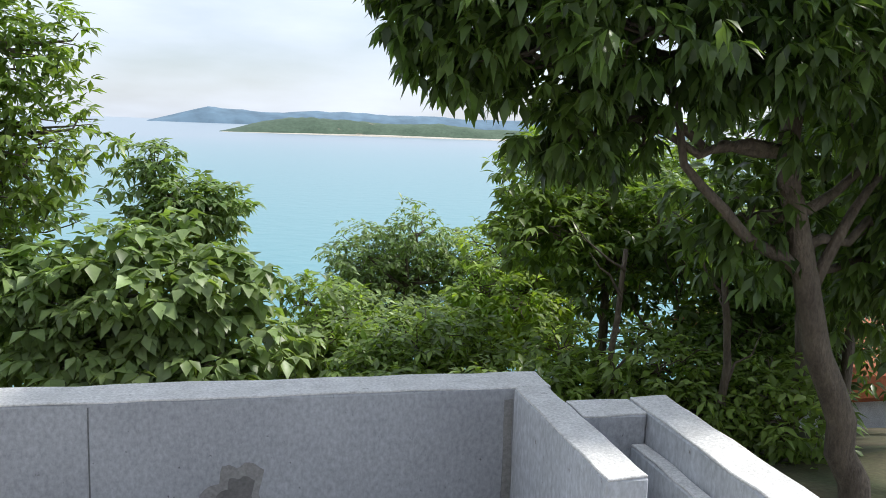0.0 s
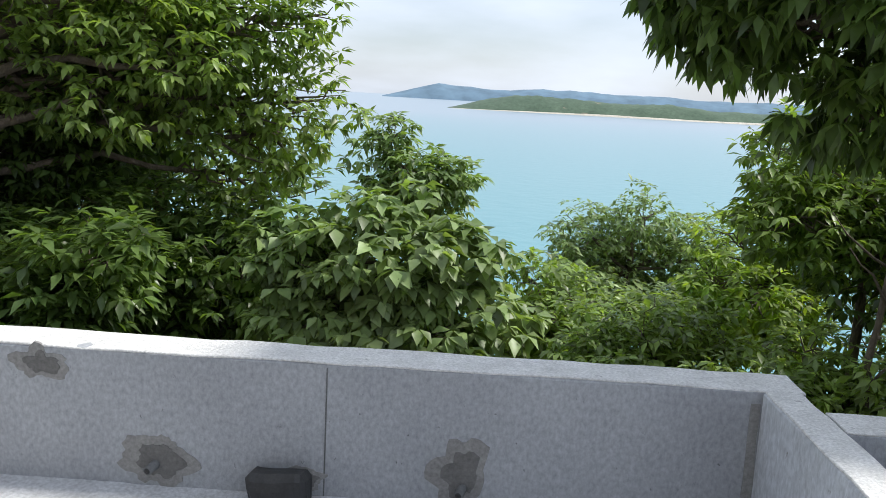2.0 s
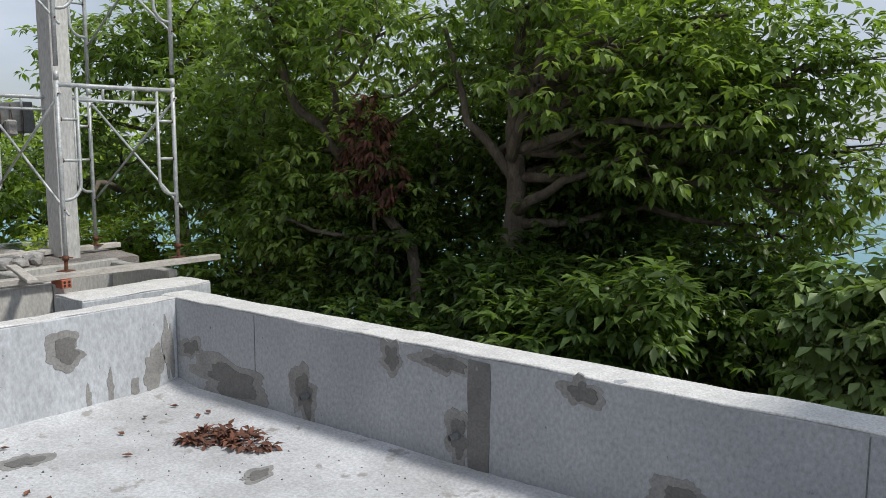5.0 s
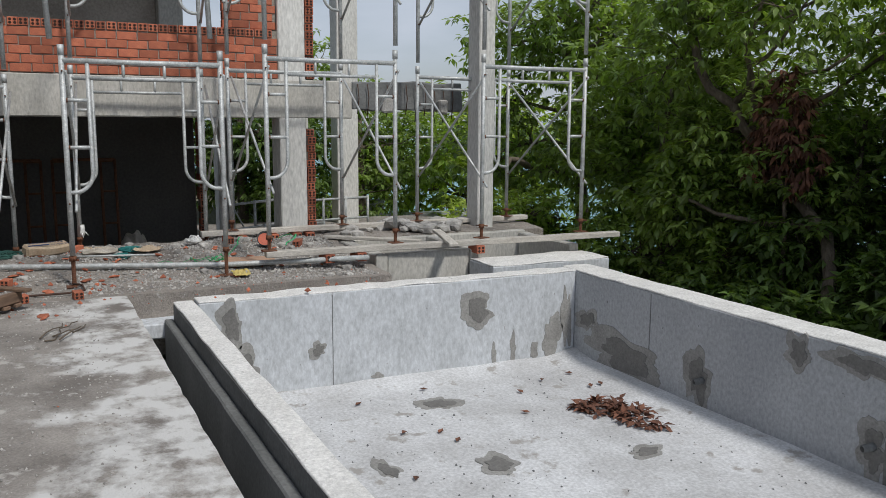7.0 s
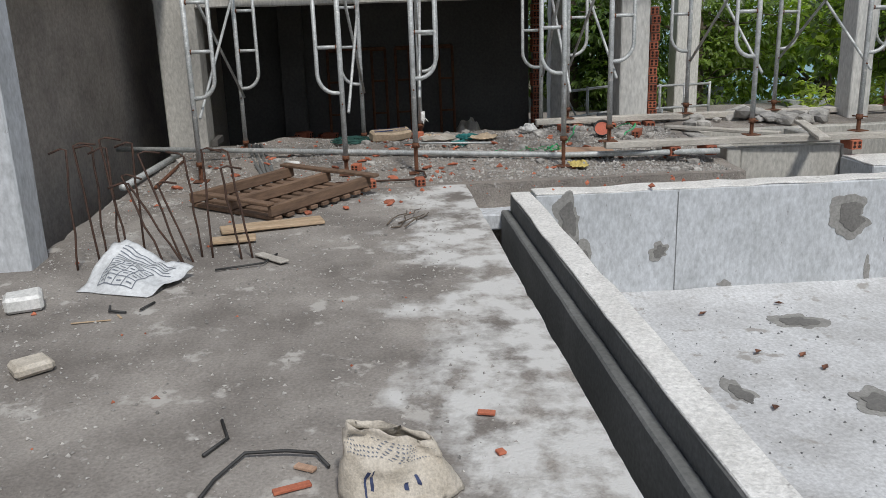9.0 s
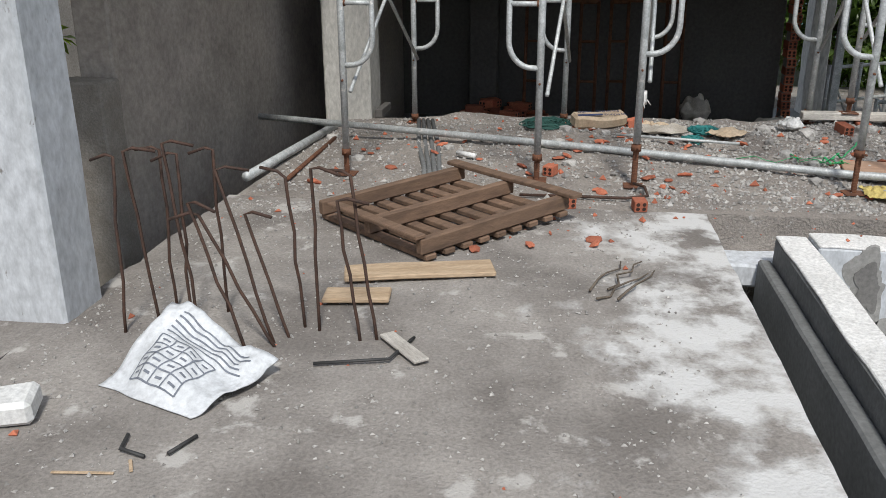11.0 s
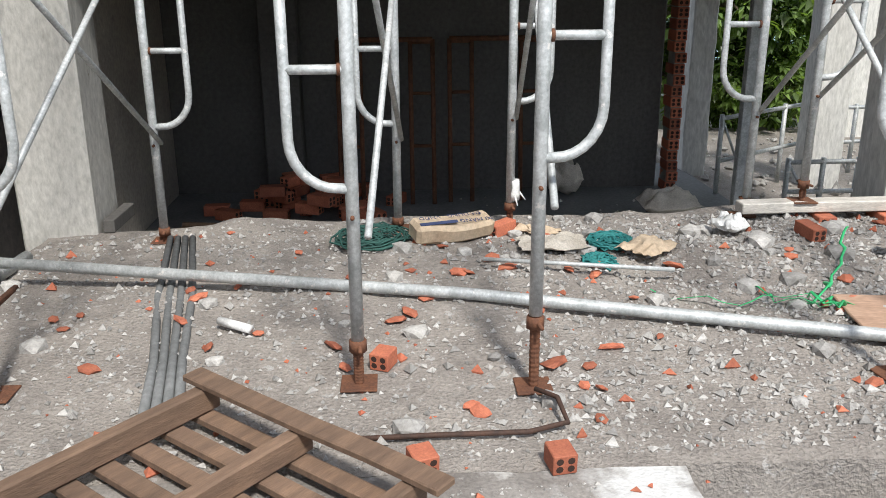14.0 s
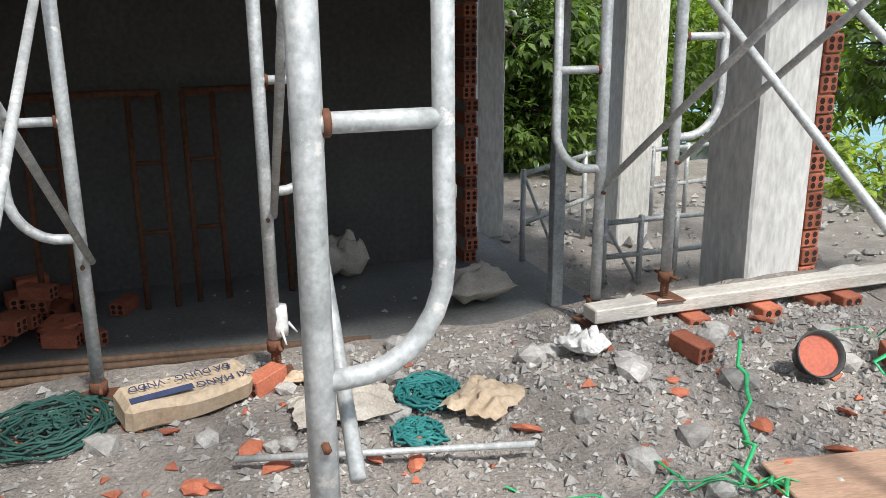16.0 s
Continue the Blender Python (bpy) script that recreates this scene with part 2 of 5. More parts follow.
sea_m = bpy.data.materials.new("sea_water")
sea_m.use_nodes = True
sn, sl = sea_m.node_tree.nodes, sea_m.node_tree.links
sb = sn["Principled BSDF"]
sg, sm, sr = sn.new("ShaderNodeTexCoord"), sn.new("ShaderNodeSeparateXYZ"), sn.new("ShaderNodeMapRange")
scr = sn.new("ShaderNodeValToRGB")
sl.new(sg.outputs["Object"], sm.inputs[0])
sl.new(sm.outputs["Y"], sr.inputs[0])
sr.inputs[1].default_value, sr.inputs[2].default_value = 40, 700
# Sea colour runs from turquoise close by to a paler blue far out.
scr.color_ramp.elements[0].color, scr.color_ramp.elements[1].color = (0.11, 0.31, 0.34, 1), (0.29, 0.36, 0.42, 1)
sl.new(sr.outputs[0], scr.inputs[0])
sw = sn.new("ShaderNodeTexNoise")
sw.inputs["Scale"].default_value, sw.inputs["Detail"].default_value = 0.35, 6
sbp = sn.new("ShaderNodeBump")
sbp.inputs["Strength"].default_value, sbp.inputs["Distance"].default_value = 0.35, 0.4
sl.new(sg.outputs["Object"], sw.inputs["Vector"])
sl.new(sw.outputs["Fac"], sbp.inputs["Height"])
sl.new(sbp.outputs["Normal"], sb.inputs["Normal"])
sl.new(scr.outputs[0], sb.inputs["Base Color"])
sb.inputs["Roughness"].default_value = 0.28


# ---- building helpers ----
rng = np.random.default_rng(7)


def mesh_of(name, verts, faces, mat, smooth=False):
    me = bpy.data.meshes.new(name)
    me.from_pydata([tuple(v) for v in verts], [], faces)
    me.materials.append(mat)
    if smooth:
        me.polygons.foreach_set("use_smooth", [True] * len(me.polygons))
    me.update()
    return me


def put(name, me, parent=None, label=""):
    ob = new(name, me)
    if parent is not None:
        ob.parent = parent
    if label:
        ob["label"] = label
    return ob


def part(name, bm, mat, parent=None, label="", smooth=False):
    me = bpy.data.meshes.new(name)
    bm.to_mesh(me)
    bm.free()
    me.materials.append(mat)
    if smooth:
        me.polygons.foreach_set("use_smooth", [True] * len(me.polygons))
    return put(name, me, parent, label)


def empty(name, m=None):
    ob = new(name)
    if m is not None:
        ob.matrix_basis = m
    return ob


def block(x0, x1, y0, y1, z0, z1, rough=0.006, step=0.25, bevel=0.012, bm=None, seed=0):
    """A cast block: bevelled, its edges and faces a little uneven."""
    own = bmesh.new()
    sx, sy, sz = x1 - x0, y1 - y0, z1 - z0
    bmesh.ops.create_cube(own, size=1.0, matrix=Matrix.Translation(((x0 + x1) / 2, (y0 + y1) / 2, (z0 + z1) / 2)) @ Matrix.Diagonal((sx, sy, sz, 1)))
    for axis, s in ((0, sx), (1, sy), (2, sz)):
        k = min(int(s / step), 40)
        for i in range(1, k + 1):
            co = [0, 0, 0]
            co[axis] = (x0, y0, z0)[axis] + s * i / (k + 1)
            no = [0, 0, 0]
            no[axis] = 1
            bmesh.ops.bisect_plane(own, geom=own.verts[:] + own.edges[:] + own.faces[:], plane_co=co, plane_no=no)
    if bevel:
        sharp = [e for e in own.edges if len(e.link_faces) == 2 and e.calc_face_angle(0) > 0.5]
        bmesh.ops.bevel(own, geom=sharp, offset=min(bevel, min(sx, sy, sz) * 0.3), segments=1, affect="EDGES")
    if rough:
        for v in own.verts:
            v.co += noise.noise_vector(v.co * 4.1 + Vector((seed, 0, 0))) * rough
    if bm is None:
        return own
    me = bpy.data.meshes.new("tmp")
    own.to_mesh(me)
    own.free()
    bm.from_mesh(me)
    bpy.data.meshes.remove(me)
    return bm


def tube_data(points, r, sides=8, taper=None, cap=True):
    """Verts and faces of a round bar along a polyline."""
    pts = [Vector(p) for p in points]
    verts, faces = [], []
    prev = None
    for i, p in enumerate(pts):
        d = (pts[min(i + 1, len(pts) - 1)] - pts[max(i - 1, 0)]).normalized()
        if prev is None:
            a = d.orthogonal().normalized()
        else:
            a = (prev - d * prev.dot(d)).normalized()
        prev = a
        c = d.cross(a)
        rr = r if taper is None else r + (taper - r) * i / (len(pts) - 1)
        for k in range(sides):
            t = 2 * math.pi * k / sides
            verts.append(p + (a * math.cos(t) + c * math.sin(t)) * rr)
    for i in range(len(pts) - 1):
        for k in range(sides):
            faces.append((i * sides + k, i * sides + (k + 1) % sides, (i + 1) * sides + (k + 1) % sides, (i + 1) * sides + k))
    if cap:
        faces.append(tuple(range(sides))[::-1])
        faces.append(tuple((len(pts) - 1) * sides + k for k in range(sides)))
    return verts, faces


def tube(name, points, r, mat, parent=None, sides=8, taper=None, label=""):
    v, f = tube_data(points, r, sides, taper)
    return put(name, mesh_of(name, v, f, mat, True), parent, label)


def tubes(name, lines, mat, parent=None, sides=6, label=""):
    V, F = [], []
    for pts, r, tp in lines:
        v, f = tube_data(pts, r, sides, tp)
        F += [tuple(i + len(V) for i in q) for q in f]
        V += v
    return put(name, mesh_of(name, V, F, mat, True), parent, label)


def sheet(name, x0, x1, y0, y1, zf, mat, step=0.1, thick=0.3, parent=None):
    """A slab whose top follows zf(x, y), with sides and a base."""
    nx, ny = max(2, int((x1 - x0) / step)), max(2, int((y1 - y0) / step))
    xs, ys = np.linspace(x0, x1, nx + 1), np.linspace(y0, y1, ny + 1)
    verts = []
    for i, x in enumerate(xs):
        for j, y in enumerate(ys):
            e = 0.012 if i in (0, nx) or j in (0, ny) else 0.0
            w = noise.noise((x * 6, y * 6, 3.0))
            verts.append((x + (e * w if i in (0, nx) else 0), y + (e * w if j in (0, ny) else 0), zf(x, y) - e * abs(w)))
    faces = [(i * (ny + 1) + j, (i + 1) * (ny + 1) + j, (i + 1) * (ny + 1) + j + 1, i * (ny + 1) + j + 1) for i in range(nx) for j in range(ny)]
    ring = [i * (ny + 1) for i in range(nx + 1)] + [nx * (ny + 1) + j for j in range(1, ny + 1)] + [i * (ny + 1) + ny for i in range(nx - 1, -1, -1)] + [j for j in range(ny - 1, 0, -1)]
    base = len(verts)
    for k in ring:
        verts.append((verts[k][0], verts[k][1], verts[k][2] - thick))
    m = len(ring)
    for k in range(m):
        faces.append((ring[k], base + k, base + (k + 1) % m, ring[(k + 1) % m]))
    faces.append(tuple(base + k for k in range(m))[::-1])
    return put(name, mesh_of(name, verts, faces, mat), parent)


def structure(ob, label, category):
    return tagged(ob, label, category, kind="structure")


def patch_on(parent, plane, at, u, v, ru, rv, seed, mat=None, name="mortar_patch", lift=0.0):
    """An uneven smear of mortar, 4 mm proud of a wall facing -y ('y'), +x ('x') or up ('z')."""
    r = np.random.default_rng(seed)
    if mat is None:
        patch_on(parent, plane, at, u, v, ru * 1.12, rv * 1.12, seed, M_PATCH_PALE, "damp_stain")
        lift, ru, rv, u = 0.004, ru * 0.68, rv * 0.72, u + ru * 0.12
    n = 44
    k = 1 + 0.22 * np.sin(np.arange(n) * 2 * math.pi / n * 2 + r.random() * 6) + 0.10 * np.convolve(np.tile(r.normal(size=n), 3), np.ones(3) / 1.7, "same")[n:2 * n] + 0.12 * np.sin(np.arange(n) * 2 * math.pi / n * 5 + r.random() * 6)
    ring = [(u + ru * k[i] * math.cos(2 * math.pi * i / n), v + rv * k[i] * math.sin(2 * math.pi * i / n)) for i in range(n)]
    def p(a, b, h):
        return {"y": (a, at - h, b), "x": (at + h, a, b), "z": (a, b, at + h)}[plane]
    verts = [p(a, b, -0.01) for a, b in ring] + [p(u + (a - u) * 0.97, v + (b - v) * 0.97, 0.004 + lift) for a, b in ring]
    faces = [tuple(range(n, 2 * n))] + [(i, (i + 1) % n, n + (i + 1) % n, n + i) for i in range(n)]
    bm = bmesh.new()
    me = mesh_of("tmp", verts, faces, mat or M_PATCH)
    bm.from_mesh(me)
    bpy.data.meshes.remove(me)
    bmesh.ops.recalc_face_normals(bm, faces=bm.faces)
    return part(name, bm, mat or M_PATCH, parent)


# ---- ground, sea, distance ----
def hill(x, y):
    back = max(0.0, y - 7.0)
    z = -1.35 - 0.33 * back + 0.25 * noise.noise((x * 0.4, y * 0.4, 0))
    if y < -2:
        z = -1.35
    if x < -13:
        z = min(-0.95, z + 0.3)
    return max(z, -16.0)


sea_bm = bmesh.new()
bmesh.ops.create_grid(sea_bm, x_segments=2, y_segments=2, size=1.0, matrix=Matrix.Translation((0, 2400, -13.5)) @ Matrix.Diagonal((4600, 2380, 1, 1)))
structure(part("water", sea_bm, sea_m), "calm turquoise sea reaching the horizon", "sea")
structure(sheet("ground", -60, 60, -40, 60, hill, M_SOIL, 1.0, 1.0), "earthy wooded hillside falling to the sea", "ground")


def ridge(name, x0, x1, y, base, heights, mat, depth, seed, label):
    n = 90
    V, F = [], []
    for i in range(n + 1):
        t = i / n
        h = np.interp(t, np.linspace(0, 1, len(heights)), heights)
        h = max(0.3, h * (1 + 0.14 * noise.noise((t * 14 + seed, 0, 0)) + 0.07 * noise.noise((t * 50 + seed, 3, 0))))
        x = x0 + (x1 - x0) * t
        for k, (dy, f) in enumerate(((0, 0), (0.15, 0.55), (0.4, 0.92), (0.6, 1.0), (1.0, 0.0))):
            V.append((x, y + dy * depth * (1 + 0.2 * noise.noise((t * 20, k, seed))), base + h * f * (1 + 0.08 * noise.noise((t * 40, k * 3, seed)))))
    for i in range(n):
        for k in range(4):
            F.append((i * 5 + k, (i + 1) * 5 + k, (i + 1) * 5 + k + 1, i * 5 + k + 1))
    return structure(put(name, mesh_of(name, V, F, mat, True)), label, "island")


ridge("backdrop", -32, 440, 980, -13.5, (0, 14, 20, 17, 15, 17, 13, 12, 15, 12), M_HILL, 90, 1, "low green rocky island across the bay")
# The distant ridge gets its haze from its colour alone.
ridge("backdrop_far", -270, 1500, 2450, -13.5, (4, 48, 35, 45, 44, 41, 38, 41, 40, 36, 36, 35), M_FARHILL, 200, 5, "far hills on the horizon, blue haze put into their colour")
ridge("backdrop_beach", -28, 430, 968, -13.5, (0, 1.2, 2.2, 1.5, 2.5, 1.8), M_SAND, 8, 9, "pale strip of shore under the island")

# ---- deck and pool ----
POOL_X0, POOL_X1, POOL_Y0, POOL_Y1, POOL_Z = -7.27, 0.825, 1.83, 5.30, -0.86


DECK_EDGE = 1.36


def deck_z(x, y):
    return 0.006 * noise.noise((x * 3, y * 3, 0)) + 0.004 * noise.noise((x * 11, y * 11, 1))


def rubble_z(x, y):
    up = min(1.0, max(0.0, (-8.0 - x) / 1.4)) * min(1.0, max(0.0, (y + 1.2) / 1.0))
    far = min(1.0, max(0.0, (y - 1.6) / 1.2))
    z = 0.065 * up + 0.05 * far * up
    z += (0.03 * noise.noise((x * 2.2, y * 2.2, 4)) + 0.012 * noise.noise((x * 9, y * 9, 2))) * (0.25 + up)
    return z


deck = structure(sheet("floor", -7.68, 5.5, -1.29, DECK_EDGE, deck_z, M_DECK, 0.09, 0.5), "worn dusty concrete terrace slab with pale cement smears", "terrace")
structure(sheet("floor_east", -5.9, 5.5, -6.5, -1.29, deck_z, M_DECK, 0.4, 0.5), "dusty concrete terrace slab by the house", "terrace")
rub = structure(sheet("floor_rubble", -10.02, -7.684, -1.25, 3.6, rubble_z, M_RUBBLEBED, 0.05, 0.5), "concrete slab covered with building dust and gravel", "terrace")
rub2 = structure(sheet("floor_rubble_far", -10.02, -9.25, 3.604, 6.2, rubble_z, M_RUBBLEBED, 0.08, 0.5), "slab edge covered with broken concrete", "terrace")
pool_floor = structure(sheet("floor_pool", POOL_X0, POOL_X1, POOL_Y0, POOL_Y1, lambda x, y: POOL_Z + 0.05 * max(0, 1 - (POOL_Y1 - y) / 0.3) + 0.05 * max(0, 1 - (x - POOL_X0) / 0.25) + 0.008 * noise.noise((x * 2, y * 2, 5)), M_POOLFLOOR, 0.1, 0.4), "whitish rough concrete floor of an empty pool", "pool floor")


def wall(name, x0, x1, y0, y1, z0, z1, mat, label, top=None, rough=0.005, step=0.2):
    ob = structure(part(name, block(x0, x1, y0, y1, z0, z1, rough, step, 0.01), mat), label, "wall")
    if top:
        # Thin top layer, paler than the sides to hold their missing skylight.
        part("coping", block(x0 + 0.003, x1 - 0.003, y0 + 0.003, y1 - 0.003, z1 - 0.004, z1 + 0.010, 0.012, 0.07, 0.006, seed=3), top, ob, "rough whitish wall top, skylight put into its colour")
    return ob


wall_far = wall("wall_pool_north", POOL_X0 - 0.25, 1.06, POOL_Y1, POOL_Y1 + 0.31, -2.2, -0.03, M_WALL, "long bare concrete pool wall with rough pale top", M_WALLTOP_LIT)
wall_end = wall("wall_pool_west", POOL_X0 - 0.21, POOL_X0, POOL_Y0 - 0.001, POOL_Y1 - 0.002, -2.0, -0.03, M_WALLPALE, "pale concrete end wall of the empty pool", M_WALLTOP_LIT)
wall_start = wall("wall_pool_east", POOL_X1, 1.035, 3.97, POOL_Y1 - 0.002, -2.0, -0.03, M_WALLPALE, "pale concrete pool wall beside a trough", M_WALLTOP_LIT)
wall("wall_pool_east_low", POOL_X1, 1.035, 1.9, 3.966, -2.0, -0.30, M_WALL, "lower part of the pool wall, cut off rough", M_WALLTOP_LIT)
wall("wall_trough_ledge", 1.33, 1.42, 1.3, 4.76, -2.0, -0.20, M_WALLPALE, "pale concrete ledge inside the trough", M_WALLTOP_LIT)
wall("wall_trough_outer", 1.424, 1.66, 1.3, 5.02, -2.0, -0.02, M_WALLPALE, "outer concrete wall of the trough", M_WALLTOP_LIT)
wall("wall_trough_end", 1.04, 1.42, 4.765, 5.02, -2.0, -0.03, M_WALL, "concrete end of the overflow trough", M_WALLTOP_LIT)
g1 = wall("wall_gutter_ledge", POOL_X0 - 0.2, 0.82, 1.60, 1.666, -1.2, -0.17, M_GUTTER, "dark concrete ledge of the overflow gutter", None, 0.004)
g2 = wall("wall_gutter_top", POOL_X0 - 0.2, 0.82, 1.67, 1.826, -1.6, -0.05, M_GUTTER, "dark concrete pool edge with rough whitish top, lightened for skylight", M_WALLTOP_LIT, 0.004)
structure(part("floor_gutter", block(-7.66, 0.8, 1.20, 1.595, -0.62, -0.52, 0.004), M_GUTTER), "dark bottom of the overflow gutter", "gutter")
structure(part("floor_gutter_end", block(-7.70, -7.46, 1.25, 5.2, -0.32, -0.2, 0.006), M_WALLPALE), "pale gutter bottom behind the pool end wall", "gutter")
wall("wall_corner_block", -8.10, -7.62, 4.6, 5.95, -2.0, 0.0, M_WALLPALE, "pale concrete corner block beyond the pool", M_WALLTOP_LIT)
for x0, x1, y0, y1, h in ((-9.25, -8.12, 3.62, 3.74, 0.10), (-9.25, -8.12, 4.62, 4.72, 0.10), (-8.24, -8.13, 3.745, 4.615, 0.10), (-9.25, -9.15, 3.745, 5.9, 0.10), (-9.145, -8.12, 5.8, 5.92, 0.08)):
    wall("wall_tank", x0, x1, y0, y1, -1.6, h, M_BEAM, "grey concrete side of a small sunken tank", None, 0.008)
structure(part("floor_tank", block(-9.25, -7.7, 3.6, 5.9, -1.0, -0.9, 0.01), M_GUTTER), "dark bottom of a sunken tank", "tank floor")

# seams, mortar smears and drain stubs of the pool walls
for xs in (-1.55, -6.2):
    part("joint", block(xs - 0.004, xs + 0.004, POOL_Y1 - 0.003, POOL_Y1 + 0.002, -0.86, -0.05, 0.001, 0.3, 0), M_GUTTER, wall_far)
part("joint", block(POOL_X0 - 0.002, POOL_X0 + 0.003, 2.89, 2.897, -0.84, -0.05, 0.001, 0.3, 0), M_GUTTER, wall_end)
part("stain_corner", block(POOL_X1 - 0.055, POOL_X1 - 0.003, POOL_Y1 - 0.005, POOL_Y1 + 0.01, -0.85, -0.10, 0.012, 0.05, 0), M_PATCH_PALE, wall_far)
part("mortar_strip", block(-4.01, -3.83, POOL_Y1 - 0.006, POOL_Y1 + 0.01, -0.86, -0.06, 0.01, 0.06, 0), M_PATCH, wall_far)
for i, (u, v, ru, rv) in enumerate(((-4.15, -0.12, 0.22, 0.09), (-4.62, -0.16, 0.11, 0.10), (-3.08, -0.13, 0.13, 0.09), (-4.02, -0.62, 0.12, 0.16), (-2.42, -0.66, 0.17, 0.16), (-0.72, -0.62, 0.13, 0.20), (-5.55, -0.60, 0.14, 0.22), (-6.5, -0.66, 0.55, 0.17), (-1.6, -0.72, 0.14, 0.06), (-7.0, -0.45, 0.14, 0.10))):
    patch_on(wall_far, "y", POOL_Y1, u - 0.08, v, ru, rv, 20 + i)
for i, (u, v, ru, rv) in enumerate(((4.15, -0.30, 0.17, 0.14), (2.68, -0.50, 0.07, 0.06), (2.08, -0.62, 0.13, 0.17), (1.98, -0.22, 0.10, 0.16))):
    patch_on(wall_end, "x", POOL_X0, u + 0.08, v, ru, rv, 40 + i)
for i, (u, v, ru, rv) in enumerate(((4.42, -0.74, 0.03, 0.10), (4.62, -0.70, 0.035, 0.13), (5.05, -0.62, 0.10, 0.20), (5.2, -0.45, 0.05, 0.30), (4.85, -0.76, 0.05, 0.08), (3.3, -0.80, 0.06, 0.04))):
    patch_on(wall_end, "x", POOL_X0, u, v, ru, rv, 140 + i, M_PATCH_PALE, "damp_stain")
for i in range(8):
    patch_on(pool_floor, "z", POOL_Z, -6.8 + 5.6 * rng.random(), 2.3 + 2.4 * rng.random(), 0.08 + 0.14 * rng.random(), 0.06 + 0.1 * rng.random(), 60 + i)


def drain_stub(x, z, dx=-0.03):
    ob = tube("drain_pipe", [(x, POOL_Y1 + 0.02, z), (x + dx, POOL_Y1 - 0.075, z - 0.015)], 0.027, M_GUTTER, None, 12)
    # Black plug on the solid tip stands for the shade inside the pipe.
    tube("bore", [(x + dx * 0.98, POOL_Y1 - 0.073, z - 0.0147), (x + dx * 1.03, POOL_Y1 - 0.078, z - 0.0155)], 0.018, M_BLACK, ob, 10)
    tagged(ob, "short grey pipe stub set in the concrete pool wall", "pipe", "pool wall pipe stubs")


for x, z in ((-4.08, -0.60), (-2.50, -0.68), (-0.76, -0.70), (-5.55, -0.60)):
    drain_stub(x, z)
sk = block(-1.95, -1.62, POOL_Y1 - 0.16, POOL_Y1 - 0.01, -0.86, -0.64, 0.05, 0.08, 0.03)
tagged(part("rubber_sack", sk, M_BLACK), "black plastic sack slumped against the pool wall", "sack")

# ---- house ----
col_specs = {
    "column_south": (-10.36, -10.0, -1.38, -0.99, -1.2, 6.2, M_BEAM),
    "column_middle": (-10.34, -10.003, 3.24, 3.54, -0.45, 6.2, M_WHITEBEAM),
    "column_north": (-9.78, -9.5, 5.45, 5.66, -1.0, 6.2, M_WHITEBEAM),
    "column_rear": (-15.1, -14.75, 5.55, 5.93, -1.3, 6.2, M_WHITEBEAM),
    "column_rear_inner": (-12.75, -12.45, 4.05, 4.32, -0.5, 1.4, M_WHITEBEAM),
    "column_balcony": (-6.17, -5.9, -1.52, -1.22, -1.4, 1.775, M_WALLPALE),
}
for nm, (x0, x1, y0, y1, z0, z1, mt) in col_specs.items():
    structure(part(nm, block(x0, x1, y0, y1, z0, z1, 0.006, 0.3, 0.012), mt), "bare cast concrete column with formwork marks", "column")
structure(part("beam_front", block(-10.27, -9.998, -0.985, 4.08, 1.37, 1.785, 0.008, 0.15, 0.012), M_BEAM), "pale bare concrete floor beam of the house front", "beam")
structure(part("beam_balcony", block(-9.995, -5.9, -1.46, -1.2, 1.78, 2.18, 0.008, 0.15, 0.012), M_WHITEBEAM), "pale concrete balcony edge beam with drip stains", "beam")
structure(part("ceiling_balcony", block(-10.0, -5.9, -3.4, -1.464, 1.98, 2.14, 0.006, 0.4), M_BEAM), "rough concrete underside of the balcony", "ceiling")
structure(part("beam_wall_head", block(-12.6, -7.3, -1.95, -1.74, 1.68, 1.975, 0.03, 0.08, 0.01), M_BEAM), "rough broken concrete head above the plastered wall", "beam")
structure(part("wall_south", block(-12.6, -7.42, -1.95, -1.75, -1.4, 1.676, 0.006, 0.3), M_PLASTER), "unpainted grey cement plaster wall with trowel marks", "wall")
structure(part("wall_low_pier", block(-7.416, -7.2, -1.98, -1.72, -1.4, 0.70, 0.015, 0.12), M_MORTAR), "rough concrete stub pier", "wall")
structure(part("beam_low", block(-7.44, -7.22, -5.0, -1.984, 0.38, 0.69, 0.015, 0.15), M_MORTAR), "rough low concrete ground beam", "beam")
structure(part("ceiling_ground_floor", block(-12.9, -10.274, -1.38, 4.06, 1.62, 1.782, 0.004, 0.6), M_INTERIOR_SHADED), "concrete slab over the ground floor room", "ceiling")
# Room floor takes the dark gutter concrete, darker than the terrace slab.
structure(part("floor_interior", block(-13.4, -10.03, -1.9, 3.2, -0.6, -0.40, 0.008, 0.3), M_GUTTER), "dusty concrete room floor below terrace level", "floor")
structure(part("floor_rear", block(-15.5, -10.03, 3.204, 7.5, -0.75, -0.45, 0.02, 0.3), M_RUBBLEBED), "dusty rear terrace slab", "floor")
structure(part("wall_room_back", block(-12.7, -12.5, -1.4, 2.75, -0.5, 1.616, 0.004, 0.5), M_INTERIOR_SHADED), "cement plaster back wall of the room, darkened for indoor shade", "wall")
structure(part("wall_room_south", block(-12.496, -10.364, -1.38, -1.2, -0.5, 1.616, 0.004, 0.5), M_PLASTER), "grey plaster side wall of the room", "wall")
structure(part("pier_room", block(-12.49, -12.3, -0.45, -0.15, -0.5, 1.61, 0.004, 0.5), M_INTERIOR_SHADED), "shallow plastered pier in the dark room", "wall")
